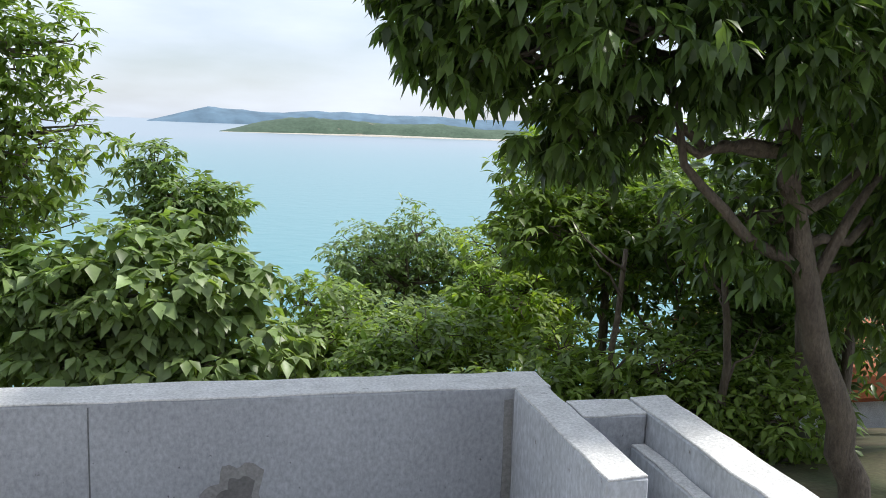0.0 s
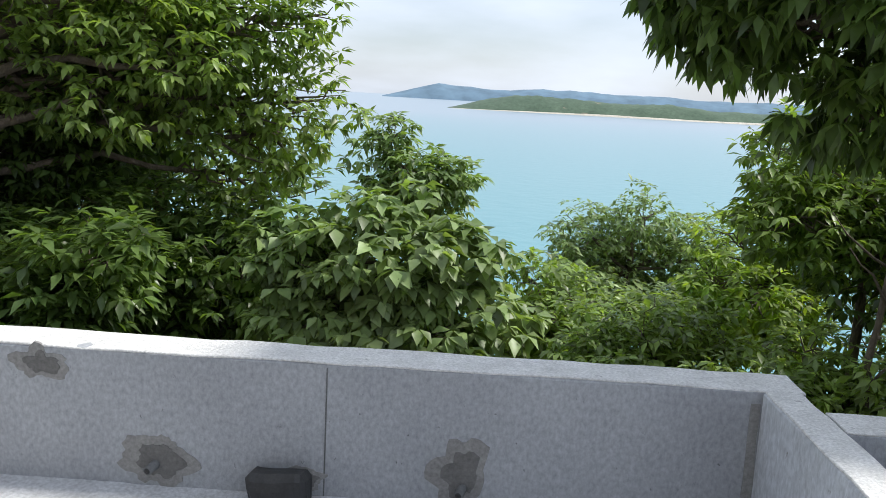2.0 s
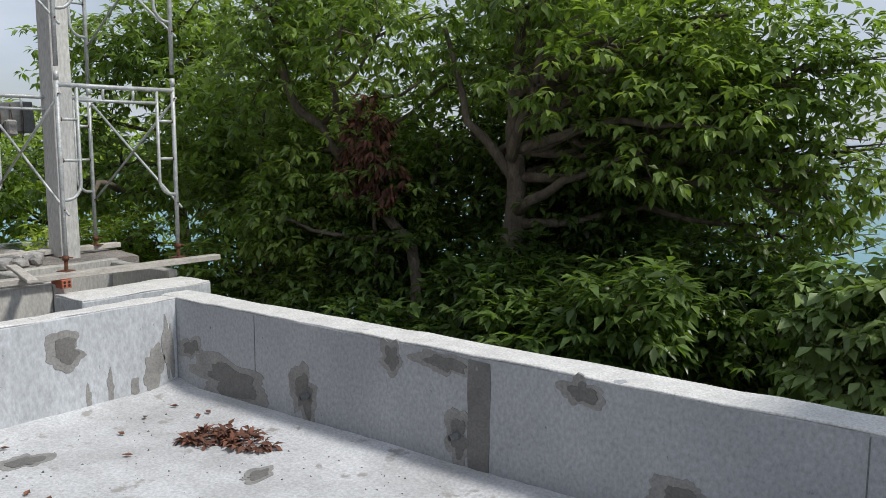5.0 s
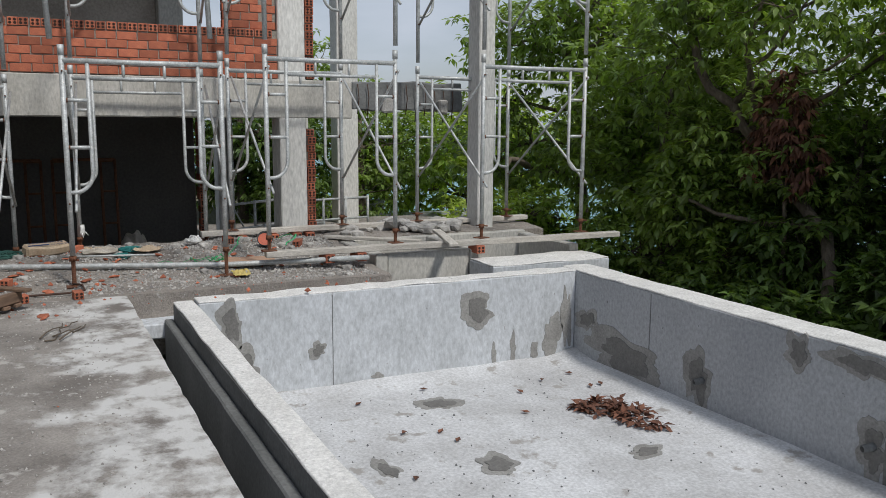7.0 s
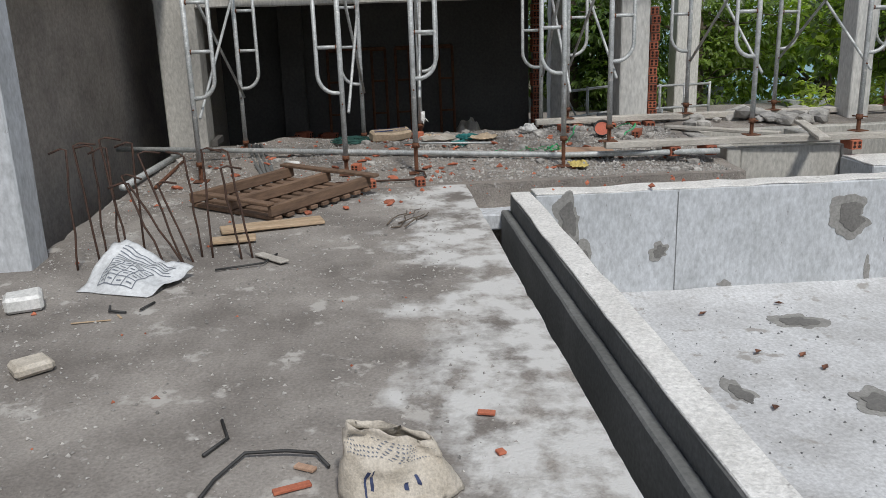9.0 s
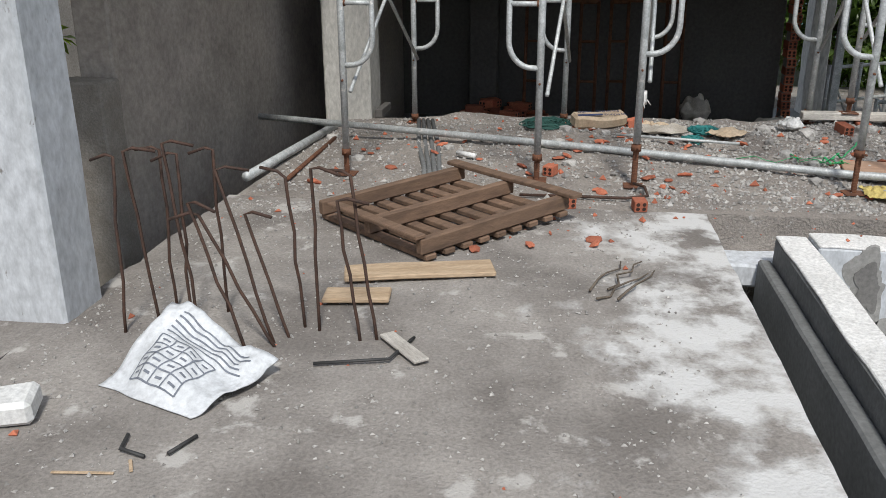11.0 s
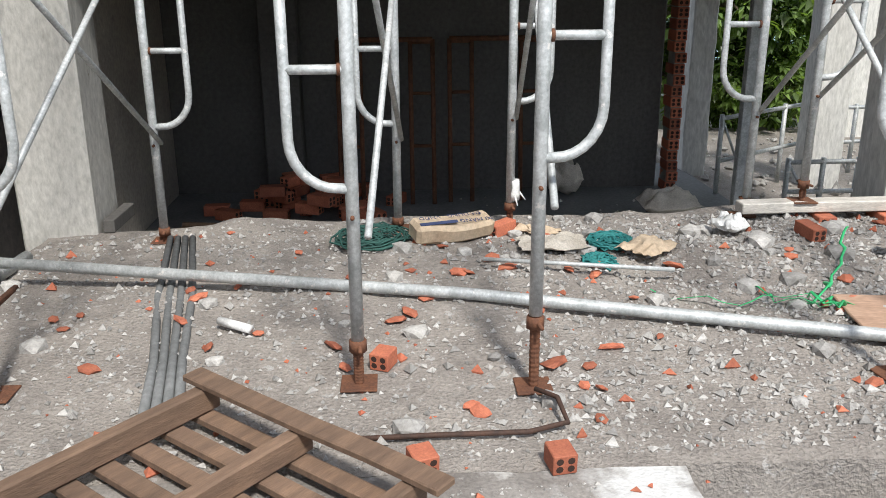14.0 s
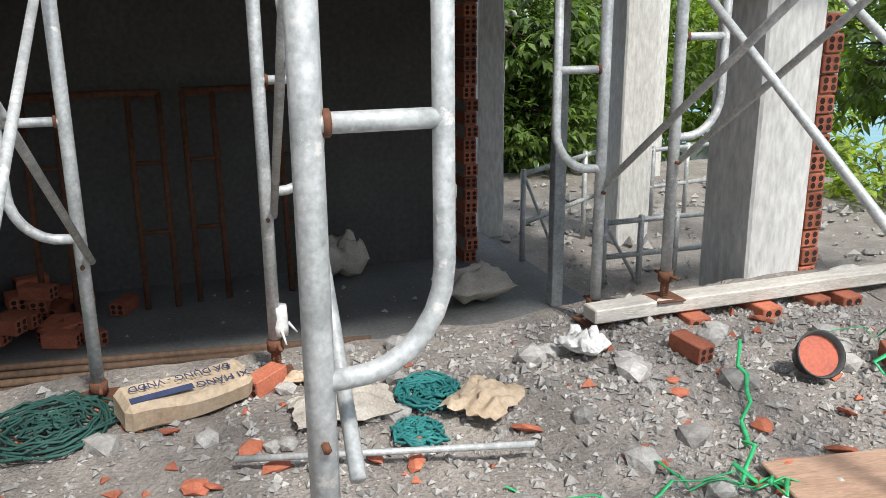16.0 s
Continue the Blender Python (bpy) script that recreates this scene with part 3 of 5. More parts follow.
structure(part("wall_upper_back", block(-13.2, -13.0, -1.4, 2.4, 1.79, 6.2, 0.005, 0.6), M_PLASTER), "grey plaster wall of the unfinished upper room", "wall")
structure(part("wall_upper_return", block(-13.2, -12.8, 2.404, 2.72, 1.79, 6.2, 0.005, 0.6), M_BEAM), "concrete column in the upper room", "column")
structure(part("wall_upper_south", block(-10.0, -9.0, -3.6, -1.62, 2.16, 6.2, 0.005, 0.5), M_BEAM), "plastered wall of the upper floor", "wall")
structure(part("wall_upper_fill", block(-10.4, -10.004, -3.6, -1.385, 1.79, 6.2, 0.005, 0.5), M_BEAM), "plastered wall beside the upper column", "wall")
structure(part("wall_upper_balcony_back", block(-9.0, -5.9, -3.6, -3.4, 2.16, 6.2, 0.005, 0.5), M_PLASTER), "brownish plaster wall behind the balcony", "wall")
# Slab out of view, set low to keep the upper room dark.
structure(part("ceiling_upper", block(-12.98, -10.38, -1.19, 3.2, 4.3, 4.5, 0.005, 0.8), M_BEAM), "unseen concrete slab added over the upper room for shade", "ceiling")
structure(part("wall_upper_side", block(-12.99, -10.37, -1.4, -1.2, 1.79, 6.2, 0.005, 0.6), M_PLASTER), "grey plaster side wall upstairs", "wall")
structure(part("wall_rear_low", block(-18.2, -17.9, 3.0, 7.7, -1.4, -0.40, 0.02, 0.3), M_WALLPALE), "low pale garden wall behind the house", "wall")
structure(part("wall_rear_lower", block(-18.2, -17.9, 7.704, 10.5, -1.6, -0.72, 0.02, 0.3), M_WALLPALE), "lower step of the pale garden wall", "wall")
structure(part("wall_white_post", block(-13.3, -13.05, 3.16, 3.38, -0.5, 1.6, 0.02, 0.15), M_WHITEBEAM), "whitish chipped concrete post behind the room", "column")
structure(part("wall_house_east", block(-5.9, 5.5, -6.8, -6.5, 0, 6.0, 0.004, 0.8), M_PLASTER), "plain plastered house wall", "wall")

# Storey block out of view, added to throw shade over the terrace.
structure(part("wall_top_storey", block(-13.4, -9.9, -3.6, 3.6, 6.404, 9.8, 0.005, 1.0), M_PLASTER), "plain unseen storey block added to cast shade", "wall")
# Backing wall, added to close off view and sun on the south.
structure(part("wall_house_south", block(-16.0, -5.9, -7.4, -7.1, -1.4, 9.0, 0.005, 1.0), M_PLASTER), "plain backing wall added to close the south side", "wall")
# Another unseen shade block, added above the balcony.
structure(part("wall_wing", block(-10.0, -5.9, -3.61, -3.41, 6.2, 9.8, 0.005, 1.0), M_PLASTER), "plain unseen wall added over the balcony to cast shade", "wall")

# broken slab edge with bent bars between the columns
slab = tagged(part("broken_slab", block(-10.25, -10.02, 4.09, 5.5, 1.47, 1.79, 0.035, 0.09, 0.01), M_GUTTER), "dark broken concrete slab edge with hanging steel bars", "slab")
for i in range(11):
    y = 4.15 + i * 0.12
    tube("bar", [(-10.0, y, 1.76), (-9.985, y + 0.01, 1.6), (-9.99, y - 0.01, 1.42 - 0.1 * rng.random())], 0.006, M_REBAR, slab, 5)
for y, z in ((5.15, 1.50), (4.45, 1.53)):
    part("clinging_lump", block(-10.02, -9.93, y, y + 0.13, z - 0.08, z + 0.09, 0.03, 0.05, 0.02), M_STONE, slab)


# ---- bricks ----
def brick_mesh(name, w=0.185, h=0.078, d=0.09, holes=True):
    """A hollow clay brick along y; flat dark discs on its +-y ends stand for shaded holes."""
    bm = block(-d / 2, d / 2, -w / 2, w / 2, 0, h, 0.002, 9, 0.004)
    me = bpy.data.meshes.new(name)
    bm.to_mesh(me)
    bm.free()
    me.materials.append(M_BRICK)
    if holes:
        me.materials.append(M_HOLE_SHADE)
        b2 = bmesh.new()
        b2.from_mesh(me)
        # Dark discs laid on the end faces paint the shade of the holes.
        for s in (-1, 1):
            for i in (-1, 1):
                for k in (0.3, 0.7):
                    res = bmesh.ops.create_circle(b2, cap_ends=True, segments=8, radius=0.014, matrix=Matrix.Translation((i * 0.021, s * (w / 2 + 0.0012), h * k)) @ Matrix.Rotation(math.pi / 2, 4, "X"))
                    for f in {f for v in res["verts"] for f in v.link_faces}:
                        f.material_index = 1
        b2.to_mesh(me)
        b2.free()
    return me


BRICK = brick_mesh("brick")
HALF = brick_mesh("brick", 0.10)


def brick_at(x, y, z, rz=0, parent=None, me=None, rx=0, name="brick"):
    ob = put(name, me or BRICK, parent)
    ob.matrix_basis = pose(x, y, z, rx, 0, rz)
    return ob


def brick_wall(name, x, y0, y1, z0, courses, label, step_left=False, header_top=True):
    back = structure(part(name, block(x - 0.10, x - 0.012, y0 + (0.22 if step_left else 0.01), y1 - 0.004, z0, z0 + courses * 0.086 - 0.01, 0.003, 0.3, 0), M_MORTAR), label, "wall")
    for c in range(courses):
        z = z0 + c * 0.086 + 0.004
        s = y0 + (0.0 if c < 3 else 0.19) * step_left
        if header_top and c == courses - 1:
            y = s + 0.05
            while y < y1 - 0.05:
                brick_at(x - 0.085, y, z + 0.003 * rng.random(), 90 + rng.normal() * 1.5, back)
                y += 0.098
        else:
            y = s + (0.095 if c % 2 else 0.19)
            if not c % 2:
                brick_at(x - 0.043, s + 0.05, z, rng.normal(), back, HALF)
            while y < y1 - 0.09:
                brick_at(x - 0.045 + rng.normal() * 0.003, y, z + rng.normal() * 0.003, rng.normal() * 1.6, back)
                y += 0.196
            if y - 0.09 < y1 - 0.05:
                brick_at(x - 0.045, min(y, y1 - 0.055), z, 0, back, HALF)
    return back


brick_wall("wall_brick_front", -10.0, 0.34, 3.235, 1.79, 6, "low red hollow brick wall on the floor beam", True)
brick_wall("wall_brick_upper", -10.05, 2.66, 3.235, 2.31, 12, "red hollow brick wall beside the upper column", False, False)


def brick_stack(name, x, y, z0, n, label, sway=0.006):
    back = structure(part(name, block(x - 0.17, x - 0.02, y - 0.04, y + 0.04, z0, z0 + n * 0.086, 0.004, 0.3, 0), M_MORTAR), label, "wall")
    for c in range(n):
        brick_at(x - 0.09 + rng.normal() * sway, y + rng.normal() * sway, z0 + c * 0.086 + 0.003, 90 + rng.normal() * 1.2, back)
    return back


brick_stack("wall_brick_jamb", -12.28, 2.81, -0.40, 22, "rough red brick jamb showing hollow brick ends")
brick_stack("wall_brick_edge_low", -10.02, 3.60, 0.05, 14, "toothed brick edge beside the concrete column")
brick_stack("wall_brick_edge_high", -10.02, 3.60, 1.80, 20, "toothed brick edge beside the upper column")
structure(part("lintel_jamb", block(-12.5, -12.25, 2.72, 2.92, 1.50, 1.61, 0.004), M_BRICK), "brick lintel end over the jamb", "lintel")


# ---- scaffolding ----
def scaffold_frame(w=1.2, h=1.54):
    """One walk-through frame, legs along z from 0, width along y."""
    th = empty("scaffolding")
    for s, y in ((1, 0.0), (-1, w)):
        leg = tube("leg", [(0, y, 0), (0, y, h * 0.5), (0, y, h + 0.10)], 0.0215, M_STEEL, th, 10)
        tube("coupling", [(0, y, h + 0.04), (0, y, h + 0.12)], 0.025, M_STEEL, leg, 10)
        yi = y + s * 0.185
        pts = [(0, yi, h - 0.012), (0, yi, 0.66)]
        for k in range(1, 7):
            a = k / 6 * math.pi / 2
            pts.append((0, yi - s * 0.115 * (1 - math.cos(a)), 0.66 - 0.115 * math.sin(a) - 0.035 * k / 6))
        pts.append((0, y, 0.505))
        tube("inner_post", pts, 0.0165, M_STEEL, th, 8)
        for z in (0.865, 1.235):
            r = tube("rung", [(0, y, z), (0, yi, z)], 0.0145, M_STEEL, th, 8)
            tube("weld", [(0, y + s * 0.02, z), (0, y + s * 0.03, z)], 0.019, M_RUST, r, 8)
        tube("brace_pin", [(-0.03, y, 0.42), (0.035, y, 0.42)], 0.007, M_RUST, th, 6)
        tube("brace_pin", [(-0.03, y, 1.46), (0.035, y, 1.46)], 0.007, M_RUST, th, 6)
    tube("top_bar", [(0, 0, h), (0, w / 2, h - 0.003), (0, w, h)], 0.0215, M_STEEL, th, 10)
    tube("lower_bar", [(0, 0.185, h - 0.13), (0, w / 2, h - 0.132), (0, w - 0.185, h - 0.13)], 0.0155, M_STEEL, th, 8)
    for y in (w * 0.37, w * 0.63):
        tube("spacer", [(0, y, h - 0.13), (0, y, h)], 0.0135, M_STEEL, th, 8)
    return tagged(th, "galvanised steel scaffold frame spattered with cement", "scaffolding", "scaffold frames before the house")


def screw_jack(z):
    th = empty("screw_jack")
    V, F = [], []
    pts = [(0, 0, 0.006 + i * (z - 0.0) / 30) for i in range(31)]
    v, f = tube_data(pts, 0.016, 8)
    v = [Vector((p.x * (1 + 0.10 * ((i // 8) % 2)), p.y * (1 + 0.10 * ((i // 8) % 2)), p.z)) for i, p in enumerate(v)]
    put("screw", mesh_of("screw", v, f, M_RUST, False), th)
    part("base_plate", block(-0.06, 0.06, -0.06, 0.06, 0, 0.007, 0.001, 9, 0.002), M_RUST, th)
    tube("collar_nut", [(0, 0, z - 0.04), (0, 0, z)], 0.029, M_RUST, th, 8)
    tube("nut_lever", [(-0.07, 0.0, z - 0.02), (0.07, 0.01, z - 0.015)], 0.007, M_RUST, th, 6)
    return tagged(th, "rusty threaded scaffold jack on a base plate", "scaffold jack", "scaffold jacks")


FR = None
JACKS = {}
bays = [  # x front, x back, y, base z of the legs, foot height of the ground
    (-8.20, -9.80, -0.73, 1.17, 0.17, 0.10),
    (-8.15, -9.80, 1.01, 1.22, 0.265, 0.2),
    (-8.18, -9.70, 2.62, 1.22, 0.34, 0.31),
    (-8.15, -9.70, 4.76, 1.20, 0.34, 0.30),
]
frames_made = {}


def frame_at(x, y, w, z, tilt=0.0):
    key = round(w, 2)
    if key not in frames_made:
        frames_made[key] = scaffold_frame(w)
        frames_made[key].matrix_basis = pose(x, y, z, 0, 0, 0)
        return frames_made[key]
    return copy_thing(frames_made[key], pose(x, y, z, tilt, 0, rng.normal() * 0.4))


def cross_brace(x0, x1, y, z, dy):
    th = empty("cross_brace")
    a = [(x0 + 0.02, y + 0.025, z + 1.49), (x1 - 0.02, y + dy + 0.025, z + 0.39)]
    b = [(x0 + 0.02, y + 0.045, z + 0.39), (x1 - 0.02, y + dy + 0.045, z + 1.46)]
    tube("brace_tube", a, 0.0125, M_STEEL, th, 8)
    tube("brace_tube", b, 0.0125, M_STEEL, th, 8)
    tagged(th, "crossed galvanised brace tubes pinned between scaffold frames", "scaffold brace", "scaffold cross braces")


def foot(x, y, top):
    g = rubble_z(x, y) + 0.004
    if y > 2.5:
        g = 0.20
    k = round(max(0.06, top - g), 2)
    if k not in JACKS:
        JACKS[k] = screw_jack(k)
        JACKS[k].matrix_basis = pose(x, y, g)
    else:
        copy_thing(JACKS[k], pose(x, y, g, 0, 0, 30 * rng.random()))


for xf, xb, y, w, zf, zb in bays:
    for x, z in ((xf, zf), (xb, zb)):
        dy = 0.14 if x == xb and y < 2 else 0.0
        tilt = 2.6 if x == xf and 1 < y < 2 else 0.0
        frame_at(x, y + dy, w, z, tilt)
        frame_at(x, y + dy + 0.004 - tilt * 0.030, w, z + 1.70, tilt)
        foot(x, y + dy, z)
        foot(x, y + dy + w, z)
    for yy in (y, y + w):
        cross_brace(xf, xb, yy, (zf + zb) / 2, 0.14 if y < 2 else 0.0)
        cross_brace(xf, xb, yy, (zf + zb) / 2 + 1.70, 0.14 if y < 2 else 0.0)

# boards and long tubes under and before the frames
def board(name, x0, y0, x1, y1, z, w, h, mat, label, cat="board", z1=None):
    L = math.hypot(x1 - x0, y1 - y0)
    bm = block(-w / 2, w / 2, 0, L, 0, h, 0.004, 0.3, 0.005)
    ob = part(name, bm, mat)
    ob.matrix_basis = pose(x0, y0, z, math.degrees(math.atan2((z1 if z1 is not None else z) - z, L)), 0, math.degrees(math.atan2(-(x1 - x0), y1 - y0)))
    return tagged(ob, label, cat)


board("scaffold_board", -9.70, 2.30, -9.72, 6.25, 0.15, 0.10, 0.055, M_BOARD, "cement-whitened timber board under the scaffold jacks")
board("scaffold_board", -8.16, 2.58, -8.02, 6.35, 0.145, 0.10, 0.055, M_BOARD, "cement-whitened timber board resting on bricks")
board("loose_board", -8.75, 4.55, -7.75, 4.25, 0.2, 0.09, 0.03, M_BOARD, "short pale board lying across the gutter")
board("loose_board", -9.3, 3.5, -8.6, 4.3, 0.12, 0.1, 0.03, M_BOARD, "short pale board over the sunken tank")
for i, (x, y) in enumerate(((-9.68, 2.72), (-9.68, 3.05), (-9.68, 3.45), (-9.7, 3.3), (-8.17, 3.15), (-8.15, 3.45), (-8.1, 4.68))):
    brick_at(x, y, 0.066, 85 + 10 * rng.random())
    tagged(bpy.context.scene.objects[-1], "red hollow brick propping a scaffold board", "brick", "bricks under the boards")
tagged(tube("steel_tube", [(-9.33, -1.70, 0.14), (-8.85, 0.84, 0.075), (-8.33, 2.30, 0.075), (-8.0, 3.5, 0.11)], 0.0245, M_STEEL, None, 10), "long cement-crusted steel tube lying on the slab", "pipe")
tagged(tube("steel_tube", [(-9.2, 0.95, 0.1), (-9.0, 1.75, 0.1)], 0.010, M_STEEL, None, 8), "thin grey steel tube on the rubble", "pipe")
tagged(tube("edge_pipe", [(-9.6, -1.19, 0.03), (-7.9, -1.27, 0.05)], 0.03, M_STEEL, None, 8), "grey pipe lying along the slab edge", "pipe")
tagged(tube("edge_pipe", [(-9.2, -1.08, 0.02), (-8.0, -1.05, 0.02)], 0.014, M_RUST, None, 8), "thin rusty tube by the slab edge", "pipe")
for i in range(4):
    o = i * 0.036
    tagged(tube("conduit", [(-9.75, -0.55 + o, 0.06), (-9.0, -0.42 + o * 1.3, 0.035), (-8.4, -0.28 + o * 0.9, 0.02), (-7.95, -0.2 + o, 0.02)], 0.0165, M_GUTTER, None, 8), "grey electrical conduit in a loose bundle", "conduit", "conduits")
tagged(tube("white_pipe_offcut", [(-8.66, -0.10, 0.062), (-8.57, 0.03, 0.062)], 0.017, M_WHITE, None, 10), "short white plastic pipe offcut", "pipe")


# ---- trees ----
def leaves_mesh(name, centres, n, size, mat, seed, droop=0.35, width=0.42):
    """Many folded leaves, gathered in rosettes on the outer part of uneven clumps."""
    r = np.random.default_rng(seed)
    C = np.array([c[:3] for c in centres], float)
    R = np.array([c[3:6] for c in centres], float)
    wts = (R[:, 0] * R[:, 2] + R[:, 1] * R[:, 2])
    per = 7
    m = n // per
    idx = r.choice(len(C), m, p=wts / wts.sum())
    d = r.normal(size=(m, 3))
    d /= np.linalg.norm(d, axis=1)[:, None]
    lump = 1 + 0.22 * np.sin(d[:, 0] * 5 + idx * 1.7) * np.sin(d[:, 1] * 4 + idx) + 0.16 * np.sin(d[:, 2] * 7 + idx * 2.3)
    rad = (1 - 0.55 * r.random(m) ** 2.2) * lump
    tips = C[idx] + d * R[idx] * rad[:, None]
    P = np.repeat(tips, per, 0)
    k = m * per
    az = (np.tile(np.arange(per), m) * 2.4 + np.repeat(r.random(m) * 6.28, per)) + r.normal(size=k) * 0.25
    el = r.normal(size=k) * 0.35 - droop
    out = np.repeat(d, per, 0)
    A = np.stack([np.cos(az) * np.cos(el), np.sin(az) * np.cos(el), np.sin(el)], 1) + out * 0.45
    A /= np.linalg.norm(A, axis=1)[:, None]
    up = np.tile(np.array([0, 0, 1.0]), (k, 1)) + r.normal(size=(k, 3)) * 0.25
    S = np.cross(A, up)
    S /= np.linalg.norm(S, axis=1)[:, None] + 1e-9
    N = np.cross(S, A)
    L = size * (0.65 + 0.6 * r.random(k))[:, None]
    W = L * width * 0.5
    base = P + A * L * 0.12
    v = np.stack([base, base + A * L * 0.45 + S * W + N * W * 0.35, base + A * L * 0.5, base + A * L * 0.45 - S * W + N * W * 0.35, base + A * L - N * L * 0.14], 1).reshape(-1, 3)
    tri = np.array([[0, 1, 2], [0, 2, 3], [1, 4, 2], [2, 4, 3]])
    f = (np.arange(k)[:, None, None] * 5 + tri[None]).reshape(-1, 3)
    me = bpy.data.meshes.new(name)
    me.vertices.add(len(v))
    me.vertices.foreach_set("co", v.ravel())
    me.loops.add(f.size)
    me.loops.foreach_set("vertex_index", f.ravel().astype(np.int32))
    me.polygons.add(len(f))
    me.polygons.foreach_set("loop_start", np.arange(0, f.size, 3, dtype=np.int32))
    me.materials.append(mat)
    me.update(calc_edges=True)
    return me, C


def wiggle(a, b, n, amp, r):
    a, b = Vector(a), Vector(b)
    return [a.lerp(b, i / n) + Vector(r.normal(size=3)) * amp * math.sin(math.pi * i / n) for i in range(n + 1)]


def tree(name, trunk, r0, r1, clumps, n, size, mat, label, seed, limbs=None, droop=0.35, width=0.42, bark=M_BARK, twigs=True):
    r = np.random.default_rng(seed)
    th = empty(name, Matrix.Translation(trunk[0]))
    off = Vector(trunk[0])
    pts = []
    for a, b in zip(trunk[:-1], trunk[1:]):
        pts += wiggle(Vector(a) - off, Vector(b) - off, 4, 0.03, r)[: -1]
    pts.append(Vector(trunk[-1]) - off)
    tube("trunk", pts, r0, bark, th, 10, r1)
    top = pts[-1]
    for c in clumps:
        e = Vector(c[:3]) - off
        s = min(pts, key=lambda p: (p - e).length + 0.6 * max(0, p.z - e.z))
        tube("limb", wiggle(s, e, 6, 0.10 * (e - s).length * 0.35, r), r1 * 0.8, bark, th, 6, r1 * 0.2)
        if twigs:
            lines = []
            for _ in range(7):
                d = Vector(r.normal(size=3)).normalized()
                q = e + Vector((d.x * c[3], d.y * c[4], d.z * c[5])) * 0.85
                lines.append((wiggle(e.lerp(s, 0.3 * r.random()), q, 4, 0.05, r), r1 * 0.28, 0.004))
            tagged(tubes("twig_spray", lines, bark, th, 5), kind="stuff")
    for lm in limbs or ():
        lp = []
        for a, b in zip(lm[:-1], lm[1:]):
            lp += wiggle(Vector(a[:3]) - off, Vector(b[:3]) - off, 3, 0.02, r)[:-1]
        lp.append(Vector(lm[-1][:3]) - off)
        tube("limb", lp, r1 * 0.9, bark, th, 8, r1 * 0.3)
    me, _ = leaves_mesh("crown", [tuple(Vector(c[:3]) - off) + tuple(c[3:]) for c in clumps], n, size, mat, seed, droop, width)
    put("crown", me, th)
    return tagged(th, label, "tree")


def clump_cloud(c, R, k, r, seed):
    """k clump ellipsoids spread over a crown of half-sizes R round c."""
    g = np.random.default_rng(seed)
    out = []
    for _ in range(k):
        d = g.normal(size=3)
        d /= np.linalg.norm(d)
        q = 0.45 + 0.5 * g.random()
        s = r * (0.7 + 0.6 * g.random())
        out.append((c[0] + d[0] * R[0] * q, c[1] + d[1] * R[1] * q, c[2] + d[2] * R[2] * q, s, s, s * 0.75))
    return out


tree("shade_tree", [(3.9, 5.9, -1.6), (3.65, 5.95, -0.6), (3.25, 6.0, 0.5), (3.0, 6.0, 1.4), (3.1, 6.1, 3.0)], 0.125, 0.06,
     [(1.0, 5.9, 2.15, 0.75, 0.6, 0.42), (1.75, 5.6, 2.15, 0.85, 0.7, 0.5), (2.6, 5.6, 2.2, 0.9, 0.8, 0.55), (3.5, 5.8, 2.0, 0.9, 0.8, 0.6), (4.5, 6.0, 1.6, 0.9, 0.8, 0.8), (1.4, 5.8, 2.8, 1.0, 0.8, 0.5), (2.6, 5.8, 3.0, 1.1, 0.9, 0.6), (3.9, 6.2, 2.9, 1.2, 0.9, 0.8), (1.55, 5.9, 1.6, 0.35, 0.3, 0.4), (4.6, 6.8, 0.6, 0.9, 0.8, 0.7), (0.45, 6.1, 2.3, 0.4, 0.35, 0.35), (0.7, 6.0, 1.95, 0.3, 0.3, 0.3), (0.8, 6.0, 2.8, 0.6, 0.5, 0.4), (1.3, 5.9, 1.6, 0.35, 0.3, 0.35), (0.25, 6.1, 2.55, 0.35, 0.3, 0.3), (0.55, 6.0, 2.2, 0.35, 0.3, 0.3), (2.9, 6.3, 0.9, 0.5, 0.4, 0.5), (4.3, 6.2, 0.9, 0.6, 0.5, 0.6)],
     27000, 0.17, M_LEAF_DARK, "tall tree with large dark glossy drooping leaves", 11, [[(3.25, 6, 0.5), (2.65, 5.95, 0.85), (2.15, 5.9, 1.3), (2.0, 5.9, 1.9)], [(3.3, 6, 0.4), (3.6, 6.0, 1.0), (4.2, 6.1, 1.6)]], 0.75, 0.36)
tree("broadleaf_tree", [(-1.3, 7.6, -1.7), (-1.4, 7.4, -0.8), (-1.5, 7.2, 0.0)], 0.07, 0.035,
     [(-1.45, 7.1, 0.25, 0.8, 0.6, 0.5), (-0.95, 7.0, -0.1, 0.55, 0.5, 0.6), (-1.9, 7.1, -0.15, 0.6, 0.5, 0.5), (-1.4, 7.0, -0.35, 0.8, 0.5, 0.45), (-2.15, 7.2, 0.25, 0.4, 0.35, 0.3)],
     6500, 0.145, M_LEAF_PALE, "young tree with broad matt green heart-shaped leaves", 12, None, 0.6, 0.62)
